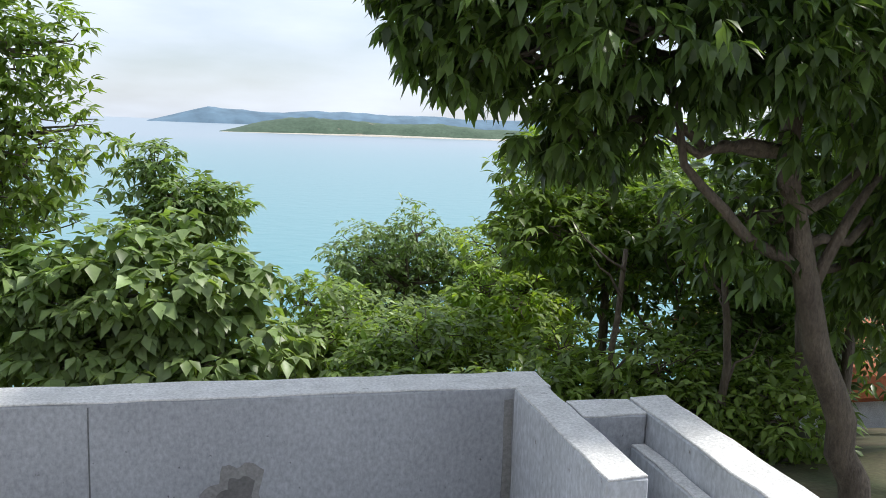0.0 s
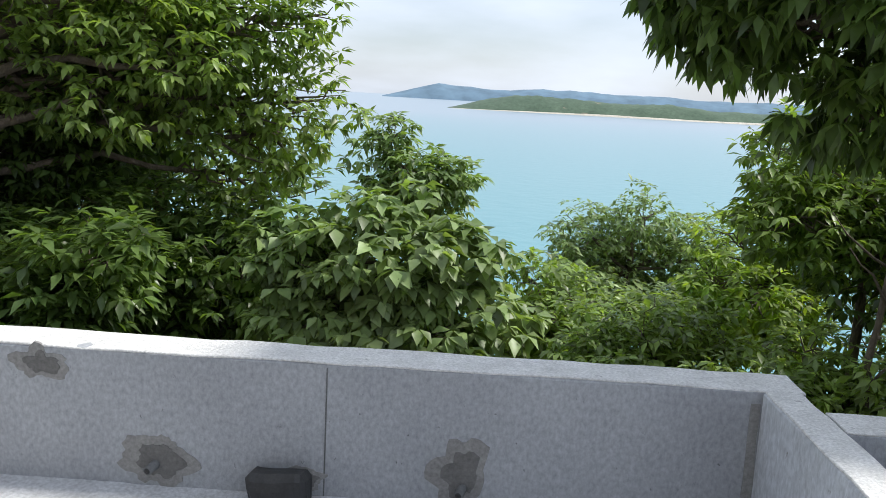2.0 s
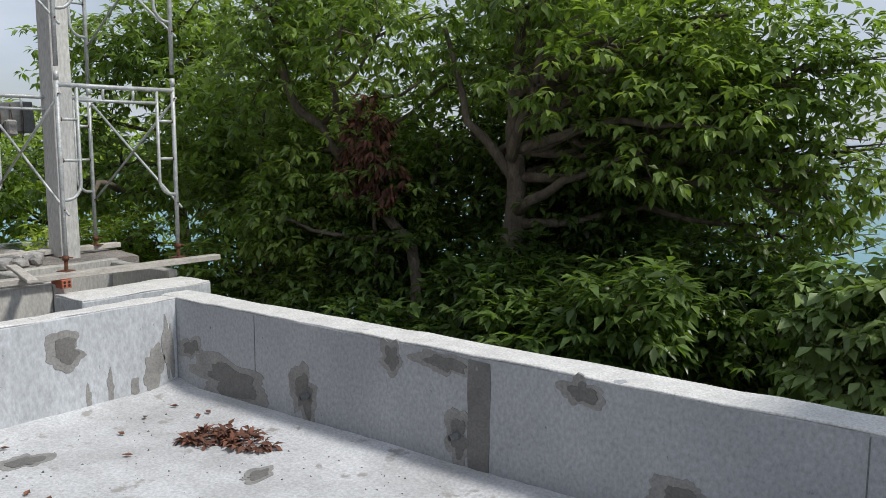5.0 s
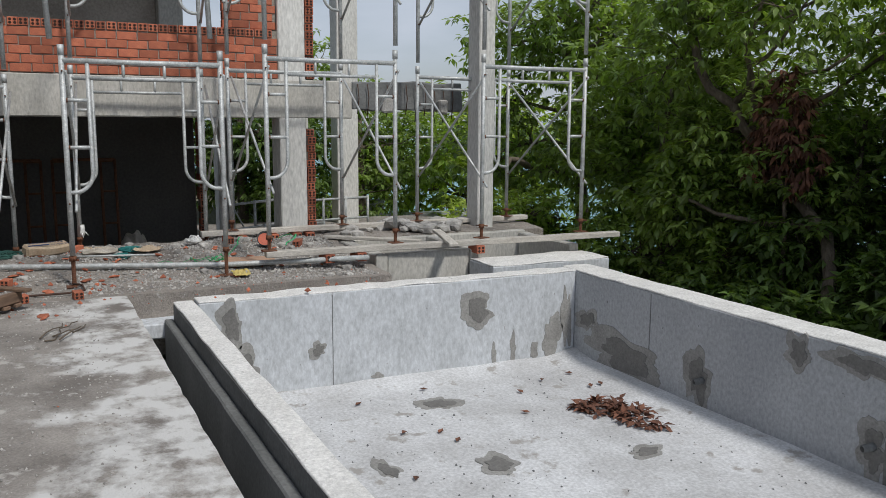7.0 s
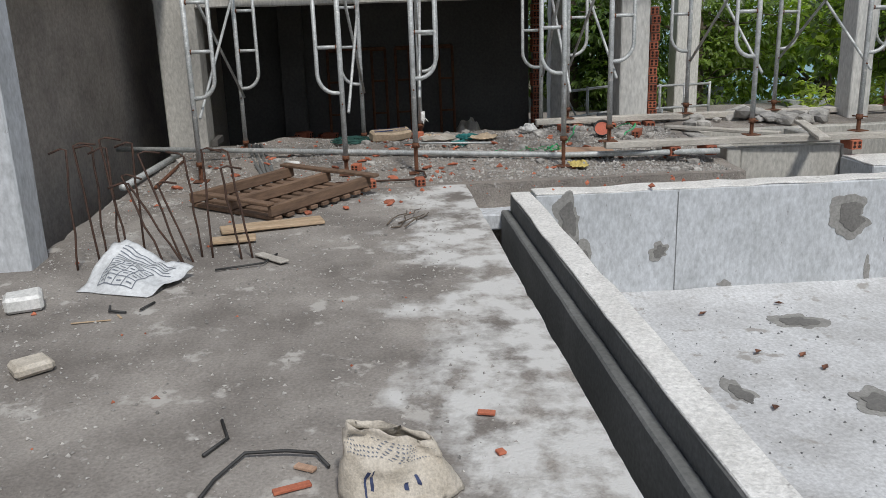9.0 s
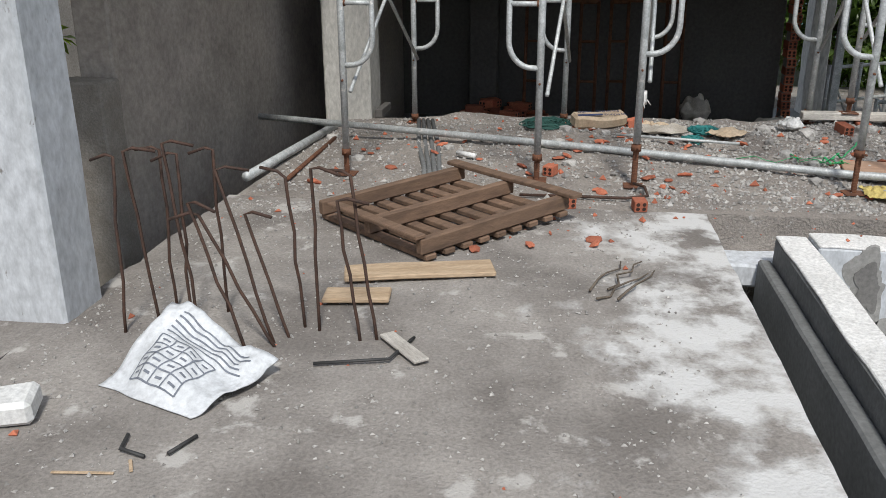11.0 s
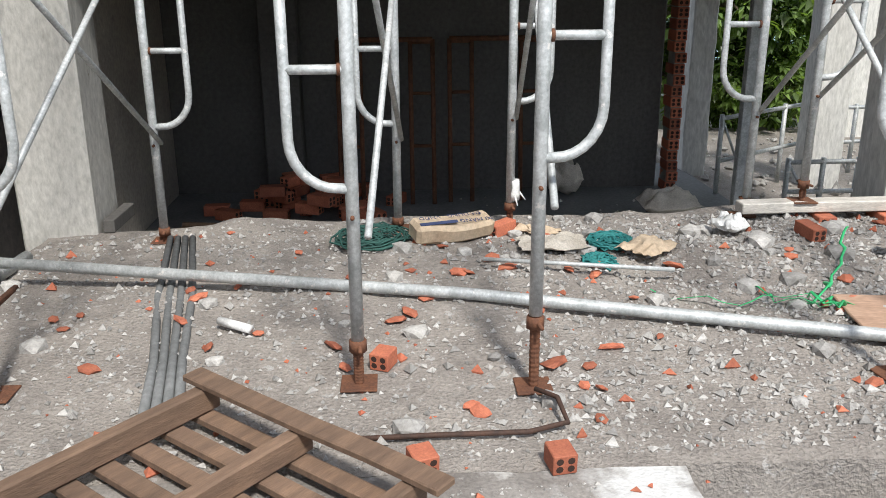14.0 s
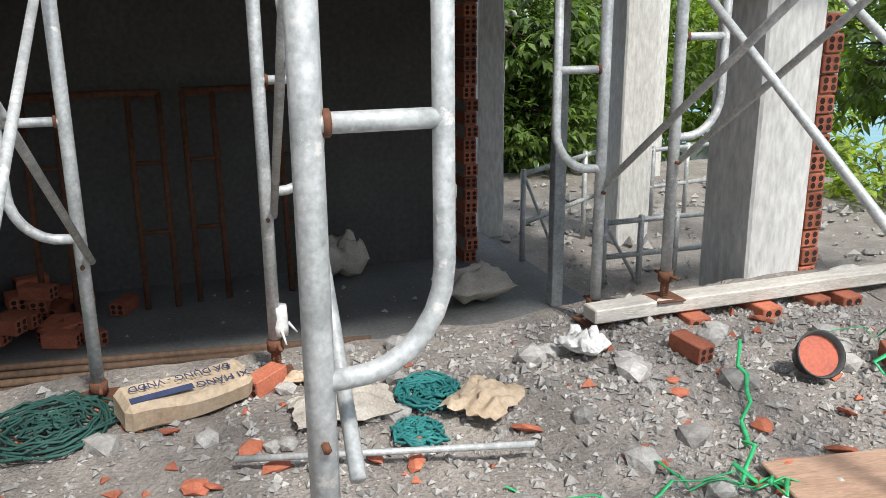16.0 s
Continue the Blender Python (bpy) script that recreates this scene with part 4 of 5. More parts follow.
tree("spreading_tree", [(-5.9, 8.6, -1.6), (-5.75, 8.5, 0.2), (-5.7, 8.5, 1.3), (-5.8, 8.6, 2.1)], 0.15, 0.075,
     clump_cloud((-4.9, 9.3, 2.1), (2.6, 1.5, 1.6), 22, 0.75, 3) + [(-3.0, 8.8, 1.9, 0.7, 0.6, 0.7), (-2.55, 9.0, 1.3, 0.6, 0.5, 0.6), (-2.6, 9.0, 2.1, 0.5, 0.5, 0.5), (-3.6, 9.0, 2.6, 0.8, 0.7, 0.6), (-3.1, 9.2, 0.6, 0.6, 0.6, 0.5), (-2.7, 9.0, 1.0, 0.5, 0.5, 0.5), (-3.3, 8.9, 1.3, 0.6, 0.6, 0.5)],
     26000, 0.135, M_LEAF, "spreading tree with forked grey branches and oval leaves", 13, [[(-5.7, 8.5, 1.3), (-5.0, 8.3, 1.45), (-4.4, 8.3, 1.6), (-3.4, 8.3, 1.5)], [(-5.7, 8.5, 0.6), (-5.0, 8.3, 1.0), (-4.3, 8.2, 1.25)], [(-5.72, 8.5, 1.0), (-6.2, 8.3, 1.6), (-6.5, 8.3, 2.6)], [(-5.7, 8.4, 1.2), (-5.3, 8.2, 1.9), (-5.2, 8.2, 2.8)]])
tree("undergrowth_shrub", [(-4.6, 8.0, -1.5), (-4.6, 7.9, -0.5)], 0.05, 0.03, clump_cloud((-4.7, 7.8, -0.2), (1.8, 0.6, 0.65), 13, 0.55, 5), 13000, 0.17, M_LEAF_DARK, "dense dark shrub with long leaves behind the pool wall", 14, None, 0.3, 0.4)
tree("leaning_tree", [(-6.3, 7.6, -1.5), (-6.9, 8.2, 0.2), (-7.9, 8.2, 1.1), (-8.6, 7.9, 2.0), (-9.0, 8.0, 3.0)], 0.075, 0.045, clump_cloud((-8.8, 9.0, 2.0), (2.4, 1.6, 2.0), 22, 0.8, 6), 26000, 0.14, M_LEAF, "leaning tree with a bent trunk and mixed foliage", 15, [[(-7.0, 8.2, 0.25), (-7.7, 7.8, 0.3), (-8.6, 7.6, 0.5)], [(-8.0, 8.2, 1.2), (-8.0, 8.0, 2.2), (-7.6, 8.0, 3.0)]])
tree("dense_tree", [(-8.6, 10.5, -2), (-8.7, 10.5, 1.0)], 0.14, 0.07, clump_cloud((-8.6, 10.6, 0.6), (3.0, 1.6, 2.2), 14, 1.1, 7), 7000, 0.2, M_LEAF, "dense dark green tree behind the pool", 16)
tree("dense_tree", [(-4.8, 11.5, -2.5), (-4.8, 11.5, 1.0)], 0.14, 0.07, clump_cloud((-5.2, 11.3, 0.8), (2.6, 1.4, 2.0), 12, 1.1, 17), 7500, 0.2, M_LEAF_DARK, "dense dark green tree on the slope", 26)
tree("bright_tree", [(-6.6, 12.5, -2.5), (-6.6, 12.5, 1.5)], 0.12, 0.06, clump_cloud((-6.6, 12.3, 2.0), (2.6, 1.3, 1.5), 10, 0.9, 18), 5500, 0.2, M_LEAF_YEL, "sunlit yellow-green tree further down the slope", 27)
tree("slope_tree", [(-13.5, 10.0, -1.6), (-13.6, 9.8, 1.0), (-13.4, 9.6, 3.0)], 0.14, 0.07, clump_cloud((-13.6, 9.6, 1.8), (2.6, 2.0, 2.4), 16, 0.95, 8), 10000, 0.19, M_LEAF, "sunlit tree beside the house", 17, [[(-13.0, 8.3, 0.6), (-12.4, 7.6, 0.75), (-12.0, 7.3, 0.6)]])
tree("slope_tree", [(-17.5, 7.0, -1.6), (-17.6, 7.0, 1.5)], 0.14, 0.07, clump_cloud((-17.8, 6.6, 1.0), (2.2, 2.6, 1.8), 14, 1.0, 9), 14000, 0.16, M_LEAF, "leafy tree behind the house", 18)
tree("slope_tree", [(-16.0, 4.2, -1.6), (-16.1, 4.2, 1.5)], 0.12, 0.06, clump_cloud((-16.2, 4.3, 0.9), (1.2, 1.1, 1.3), 9, 0.7, 10), 5500, 0.18, M_LEAF_DARK, "dark leafy tree close behind the house", 19)
tree("slope_tree", [(-20.0, 11.0, -1.6), (-20.0, 11.0, 2.0)], 0.14, 0.07, clump_cloud((-20.0, 11.5, 0.5), (4.0, 2.6, 2.2), 12, 1.4, 19), 7000, 0.28, M_LEAF_YEL, "sunlit trees further along the hillside", 28)
tree("round_tree", [(2.6, 18.4, -5.5), (2.6, 18.4, -2.0)], 0.14, 0.06, clump_cloud((2.9, 18.4, -1.9), (1.9, 1.3, 1.4), 18, 0.85, 20), 17000, 0.16, M_LEAF_PALE, "rounded pale green tree lower on the slope", 20)
tree("slope_bush", [(3.2, 12.0, -3.2), (3.2, 12.0, -1.0)], 0.09, 0.05, clump_cloud((3.0, 11.8, -0.7), (1.5, 1.1, 1.2), 13, 0.65, 21), 9500, 0.15, M_LEAF_YEL, "sunlit yellow-green bushy tree on the slope", 21)
tree("slope_bush", [(4.6, 13.8, -3.6), (4.6, 13.8, 0.0)], 0.10, 0.05, clump_cloud((4.9, 13.6, 0.2), (1.6, 1.2, 1.5), 12, 0.75, 22), 8500, 0.16, M_LEAF, "green tree rising behind the bushes", 22)
tree("small_tree", [(-1.8, 14.7, -4), (-1.8, 14.7, 0.2)], 0.08, 0.04, clump_cloud((-1.75, 14.7, 0.2), (0.8, 0.7, 0.95), 9, 0.5, 23), 4200, 0.2, M_LEAF_PALE, "slender tree with pale leaf tufts", 23)
tree("slope_bush", [(0.3, 11.7, -3), (0.3, 11.7, -1.2)], 0.06, 0.03, clump_cloud((0.2, 11.5, -1.3), (0.9, 0.7, 0.8), 8, 0.5, 24), 4200, 0.16, M_LEAF, "green bush below the pool wall", 24)
tree("slope_bush", [(-2.6, 11.0, -3), (-2.6, 11.0, -1.6)], 0.06, 0.03, clump_cloud((-2.6, 11.0, -1.7), (1.3, 0.8, 0.6), 8, 0.55, 25), 4200, 0.17, M_LEAF, "green bush on the slope", 25)
tree("slope_bush", [(1.6, 10.2, -3), (1.6, 10.2, -1.6)], 0.06, 0.03, clump_cloud((1.6, 10.0, -1.3), (1.3, 0.7, 0.6), 8, 0.5, 31), 4500, 0.15, M_LEAF, "leafy bush below the pool wall", 31)
tree("slope_bush", [(3.9, 8.8, -2.5), (3.9, 8.8, -1.0)], 0.06, 0.03, clump_cloud((4.2, 8.9, -0.3), (1.5, 0.8, 1.1), 9, 0.6, 32), 5500, 0.16, M_LEAF_DARK, "dark bush beneath the tall tree", 32)
tree("slope_bush", [(6.4, 9.5, -2.5), (6.4, 9.5, 1.0)], 0.12, 0.06, clump_cloud((6.6, 9.3, 1.4), (1.8, 1.2, 1.8), 11, 0.9, 33), 6500, 0.18, M_LEAF_DARK, "dark tree at the side of the terrace", 33)
for i, (c, R3, n, sz, mt) in enumerate((
        ((5.6, 8.3, 1.6), (1.5, 0.9, 1.6), 9000, 0.17, M_LEAF_DARK), ((3.3, 9.6, 0.9), (1.3, 0.9, 1.1), 7500, 0.15, M_LEAF), ((6.5, 12.5, -0.2), (2.2, 1.2, 1.8), 9000, 0.18, M_LEAF),
        ((5.2, 9.8, -0.9), (1.8, 0.8, 0.9), 6500, 0.16, M_LEAF_DARK), ((-11.2, 9.3, 0.3), (1.5, 1.2, 1.8), 9000, 0.16, M_LEAF), ((-10.2, 11.0, -0.4), (2.2, 1.2, 1.4), 8000, 0.18, M_LEAF),
        ((-7.0, 8.6, -0.6), (1.4, 0.7, 0.8), 8000, 0.15, M_LEAF_DARK), ((-3.1, 9.0, -0.6), (0.9, 0.7, 0.8), 5500, 0.15, M_LEAF_DARK), ((-6.3, 9.9, 0.4), (2.0, 0.8, 1.4), 9000, 0.15, M_LEAF_DARK),
        ((-14.5, 12.5, 0.5), (3.0, 1.6, 2.0), 8000, 0.22, M_LEAF), ((-9.0, -4.6, 0.3), (1.6, 0.6, 1.3), 7000, 0.16, M_LEAF_YEL), ((-12.8, 7.9, -0.4), (1.0, 0.9, 0.8), 6000, 0.14, M_LEAF_YEL), ((1.2, 13.2, -2.0), (1.4, 1.0, 0.9), 5500, 0.16, M_LEAF_PALE), ((-15.9, 4.75, 0.5), (0.9, 0.6, 1.2), 8000, 0.13, M_LEAF_DARK), ((2.6, 8.2, -0.9), (0.9, 0.6, 0.7), 6000, 0.14, M_LEAF), ((3.9, 7.5, -1.0), (0.7, 0.5, 0.5), 4000, 0.14, M_LEAF), ((-3.9, 8.8, -0.5), (1.0, 0.6, 0.9), 8000, 0.15, M_LEAF_DARK), ((-7.4, 7.3, -0.85), (1.3, 0.5, 0.4), 6000, 0.15, M_LEAF_DARK), ((-9.4, 8.2, -0.2), (1.3, 0.7, 1.1), 9000, 0.15, M_LEAF), ((-5.6, 9.6, 0.9), (1.6, 0.8, 1.2), 9000, 0.16, M_LEAF_DARK))):
    tree("thicket", [(c[0], c[1], min(-1.7, hill(c[0], c[1]))), (c[0], c[1], c[2] - 0.2)], 0.07, 0.035, clump_cloud(c, R3, 10, 0.34 * (R3[0] + R3[2]) / 2 + 0.25, 70 + i), n, sz, mt, "thick green foliage of a tree on the slope", 80 + i)
tree("house_tree", [(-9.6, -6.5, -1.4), (-9.6, -6.5, 1.0)], 0.10, 0.05, clump_cloud((-9.4, -6.2, 1.0), (1.6, 0.9, 1.2), 8, 0.7, 34), 3500, 0.18, M_LEAF_YEL, "sunlit tree seen past the house wall", 34)


tree("dead_sapling", [(-7.25, 8.1, -1.6), (-7.35, 8.1, 0.2), (-7.45, 8.1, 1.1)], 0.03, 0.02, [(-7.45, 8.05, 1.45, 0.32, 0.25, 0.45), (-7.2, 8.05, 1.0, 0.25, 0.2, 0.3), (-7.7, 8.1, 1.0, 0.22, 0.2, 0.3)], 1500, 0.13, M_DRYLEAF, "withered sapling with hanging red-brown leaves", 41, None, 0.9, 0.36)


def thin_trunk(x, y, z, h, r, lean):
    th = empty("sapling", Matrix.Translation((x, y, z)))
    tube("trunk", wiggle((0, 0, 0), (lean, 0.05, h), 6, 0.05, rng), r, M_BARK, th, 7, r * 0.5)
    tubes("twig_spray", [(wiggle((lean * k, 0, h * k), (lean * k + 0.5 * math.sin(5 * k), 0.2, h * k + 0.45), 3, 0.05, rng), r * 0.35, 0.004) for k in (0.4, 0.6, 0.75, 0.9)], M_BARK, th, 5)
    tagged(th, "thin bare trunk among the trees", "tree", "thin trunks")


for q in ((2.7, 8.0, -1.6, 2.0, 0.045, 0.1), (3.6, 7.3, -1.6, 2.2, 0.05, -0.2), (4.4, 7.6, -1.6, 2.6, 0.06, 0.15), (-1.9, 8.6, -1.8, 1.5, 0.03, 0.2), (-2.4, 8.4, -1.8, 1.6, 0.03, -0.3), (-7.6, 9.0, -1.6, 3.0, 0.05, 0.4), (-10.4, 8.6, -1.6, 3.4, 0.05, 0.5)):
    thin_trunk(*q)

# neighbour's building glimpsed through the trees
hs = empty("house", Matrix.Translation((8.9, 11.9, -4.6)))
part("wall", block(-2.0, 2.0, -1.5, 1.5, 0, 2.6, 0.01, 0.8), M_WHITE, hs)
part("roof", block(-2.4, 2.4, -1.9, 1.9, 2.6, 3.1, 0.03, 0.5, 0.1), M_ROOF, hs, "orange tiled roof")
tagged(hs, "small white building with an orange roof among trees", "house")
hs2 = empty("house", Matrix.Translation((-4.6, 18.5, -8.0)))
part("wall", block(-1.6, 1.6, -1.5, 1.5, 0, 3.0, 0.01, 0.8), M_WHITE, hs2)
part("roof", block(-1.9, 1.9, -1.8, 1.8, 3.0, 3.3, 0.03, 0.5, 0.1), M_ROOF, hs2, "orange tiled roof")
tagged(hs2, "white building with an orange roof below the slope", "house")

# ---- loose things on the terrace ----
def pallet():
    th = empty("wooden_pallet", pose(-7.37, 0.0, 0.02, 0, -1.5, 139))
    for y in (-0.40, 0.0, 0.40):
        part("bearer", block(-0.49, 0.49, y - 0.022, y + 0.022, 0.03, 0.105, 0.004, 0.3, 0.006), M_WOOD, th)
    for i in range(9):
        x = -0.44 + i * 0.11
        part("slat", block(x - 0.03, x + 0.03, -0.43, 0.43, 0.0, 0.026, 0.004, 0.3, 0.004, seed=i), M_WOOD, th)
    part("cross_board", block(0.43, 0.50, -0.50, 0.47, 0.108, 0.13, 0.004, 0.3, 0.004), M_WOOD, th)
    part("cross_board", block(-0.52, -0.46, -0.42, 0.30, 0.108, 0.128, 0.004, 0.3, 0.004), M_WOOD, th)
    tagged(th, "weathered brown wooden pallet lying upside down on rubble", "pallet")


pallet()
board("loose_plank", -6.50, -0.30, -6.66, 0.32, 0.012, 0.16, 0.022, M_PLANK, "short pale wooden plank on the terrace")
board("loose_plank", -6.26, -0.32, -6.29, -0.06, 0.012, 0.13, 0.02, M_PLANK, "short offcut of pale plank")
board("loose_plank", -5.95, 0.0, -5.75, 0.16, 0.012, 0.06, 0.012, M_BOARD, "small grey wooden offcut")
board("plywood_sheet", -8.55, 2.28, -8.48, 2.75, 0.06, 0.4, 0.012, M_PLY, "pinkish plywood offcut on the rubble", "plywood")

reb = empty("rebar_starter_bars", Matrix.Translation((-5.9, -0.6, 0)))
rr = np.random.default_rng(5)
for i, (bx, by, tx, ty, h) in enumerate(((-5.86, -1.0, -5.9, -1.02, .74), (-5.94, -.9, -5.9, -.98, .76), (-5.98, -.8, -6.05, -.86, .72), (-5.9, -.72, -5.95, -.86, .78), (-6.1, -.7, -6.05, -.72, .74), (-5.85, -.42, -5.92, -.66, .70), (-5.82, -.40, -5.88, -.72, .55), (-5.9, -.38, -6.0, -.6, .52), (-6.0, -.36, -6.0, -.44, .66), (-5.98, -.30, -5.98, -.34, .70), (-5.93, -.07, -5.98, -.20, .68), (-5.92, -.13, -5.94, -.24, .60), (-6.12, -.92, -6.1, -.95, .72), (-5.78, -.5, -5.85, -.74, .6))):
    a, b = Vector((bx + 5.9, by + 0.64, -0.03)), Vector((tx + 5.9, ty + 0.68, h - 0.09))
    hook = Vector((0.03 * rr.normal(), (0.11 if i % 2 else -0.10), -0.005 + 0.012 * rr.normal()))
    tube("bar", wiggle(a, b, 6, 0.005, rr) + [b + hook * 0.3 + Vector((0, 0, 0.012)), b + hook], 0.006, M_REBAR, reb, 6)
tagged(reb, "cluster of rusty hooked reinforcing bars rising from the slab", "rebar")


def crumpled(name, L, W, H, mat, seed, fold=0.03):
    """A crumpled sheet or slack bag: closed, thick, uneven."""
    n, m = 22, 16
    V, F = [], []
    for s in (1, -1):
        for i in range(n + 1):
            for j in range(m + 1):
                u, v = i / n - 0.5, j / m - 0.5
                e = (1 - (2 * abs(u)) ** 4) * (1 - (2 * abs(v)) ** 4)
                w = noise.noise((u * 5 + seed, v * 4, 0)) + 0.5 * noise.noise((u * 11 + seed, v * 9, 2))
                z = H * 0.5 + s * H * 0.5 * e * (0.75 + 0.5 * w) + fold * w * 0.6
                V.append((u * L + 0.03 * noise.noise((v * 6, seed, 1)), v * W + 0.03 * noise.noise((u * 6, seed, 5)), max(0.002 if s < 0 else 0.008, z)))
    k = (n + 1) * (m + 1)
    for s in (0, 1):
        for i in range(n):
            for j in range(m):
                q = [s * k + i * (m + 1) + j, s * k + (i + 1) * (m + 1) + j, s * k + (i + 1) * (m + 1) + j + 1, s * k + i * (m + 1) + j + 1]
                F.append(tuple(q if s == 0 else q[::-1]))
    ring = [i * (m + 1) for i in range(n + 1)] + [n * (m + 1) + j for j in range(1, m + 1)] + [i * (m + 1) + m for i in range(n - 1, -1, -1)] + [j for j in range(m - 1, 0, -1)]
    for a, b in zip(ring, ring[1:] + ring[:1]):
        F.append((a, a + k, b + k, b))
    return put(name, mesh_of(name, V, F, mat, True))


def words(text, size, mat, parent, m, name="lettering"):
    cu = bpy.data.curves.new("lettering", "FONT")
    cu.body, cu.size, cu.align_x, cu.align_y, cu.extrude = text, size, "CENTER", "CENTER", 0.0006
    tmp = bpy.data.objects.new("tmp", cu)
    scene.collection.objects.link(tmp)
    me = bpy.data.meshes.new_from_object(tmp.evaluated_get(bpy.context.evaluated_depsgraph_get()))
    bpy.data.objects.remove(tmp)
    me.materials.clear()
    me.materials.append(mat)
    ob = put(name, me, parent)
    ob.matrix_basis = m
    return ob


bag = part("cement_bag", block(-0.075, 0.075, -0.20, 0.20, 0, 0.10, 0.022, 0.04, 0.02), M_PAPERBAG)
bag.matrix_basis = pose(-9.62, 0.83, 0.075, 0, 14, 17)
words("XI MĂNG", 0.040, M_INK, bag, pose(0.035, 0.115, 0.108, 0, 0, -90))
part("print_line", block(0.022, 0.048, -0.17, 0.02, 0.1075, 0.1095, 0, 9, 0), M_INK, bag)
words("ĐA DỤNG - VNĐD", 0.038, M_INK, bag, pose(-0.02, 0.0, 0.110, 0, 0, -90))
tagged(bag, "brown paper cement bag with blue printing lying on dust", "cement bag")

def draped(name, corners, sag, mat, seed, thick=0.004):
    """A stiff sheet hung between four corners, buckled; returns it and its surface."""
    A, B, C, D = [Vector(c) for c in corners]
    nu, nv = 28, 22

    def at(u, v, lift=0.0):
        q = A.lerp(B, u).lerp(D.lerp(C, u), v)
        w = noise.noise((u * 2.6 + seed, v * 2.2, 0)) + 0.35 * noise.noise((u * 7 + seed, v * 6, 2))
        q.z += sag * w * (0.35 + v) + 0.05 * math.sin(math.pi * v) * math.sin(math.pi * min(1, u * 1.3)) + lift
        q.x += 0.02 * noise.noise((u * 3, v * 3, seed + 4))
        q.y += 0.03 * noise.noise((u * 3, v * 3, seed + 9)) * (1 - abs(2 * u - 1) * 0.3)
        q.z = max(q.z, 0.006 + lift)
        return q

    V, F = [], []
    k = (nu + 1) * (nv + 1)
    for lift in (thick, 0.0):
        V += [at(i / nu, j / nv, lift) for i in range(nu + 1) for j in range(nv + 1)]
    for i in range(nu):
        for j in range(nv):
            q = (i * (nv + 1) + j, (i + 1) * (nv + 1) + j, (i + 1) * (nv + 1) + j + 1, i * (nv + 1) + j + 1)
            F += [q, tuple(k + n for n in q[::-1])]
    ring = [i * (nv + 1) for i in range(nu + 1)] + [nu * (nv + 1) + j for j in range(1, nv + 1)] + [i * (nv + 1) + nv for i in range(nu - 1, -1, -1)] + [j for j in range(nv - 1, 0, -1)]
    F += [(a, a + k, b + k, b) for a, b in zip(ring, ring[1:] + ring[:1])]
    return put(name, mesh_of(name, V, F, mat, True)), at


def printed_strip(at, u0, v0, u1, v1, width, parent, mat, name="print_line"):
    """A line of print that follows a draped surface."""
    n = 14
    du, dv = u1 - u0, v1 - v0
    L = math.hypot(du, dv)
    ou, ov = -dv / L * width, du / L * width
    V, F = [], []
    for i in range(n + 1):
        t = i / n
        for sgn in (-0.5, 0.5):
            V.append(at(u0 + du * t + ou * sgn, v0 + dv * t + ov * sgn, 0.0065))
    for i in range(n):
        F.append((2 * i, 2 * i + 2, 2 * i + 3, 2 * i + 1))
    return put(name, mesh_of(name, V, F, mat, True), parent)


pap, pap_at = draped("printed_sack", ((-5.46, -0.84, 0), (-5.31, -0.46, 0), (-5.62, -0.29, 0.05), (-5.78, -0.72, 0.17)), 0.05, M_PAPER, 4.0)
for v in (0.12, 0.24, 0.36, 0.48, 0.60):
    printed_strip(pap_at, 0.2, v, 0.72, v, 0.014, pap, M_INKGREY)
for u in (0.2, 0.33, 0.46, 0.59, 0.72):
    printed_strip(pap_at, u, 0.12, u, 0.60, 0.012, pap, M_INKGREY)
for i in range(5):
    printed_strip(pap_at, 0.2, 0.67 + 0.05 * i, 0.9 - 0.04 * (i % 3), 0.67 + 0.05 * i, 0.016, pap, M_INKGREY)
for i in range(4):
    for k in range(4):
        printed_strip(pap_at, 0.235 + 0.13 * i, 0.18 + 0.12 * k, 0.30 + 0.13 * i, 0.18 + 0.12 * k, 0.02, pap, M_INKGREY)
tagged(pap, "buckled white sack printed with a grey table, on the terrace", "sack")


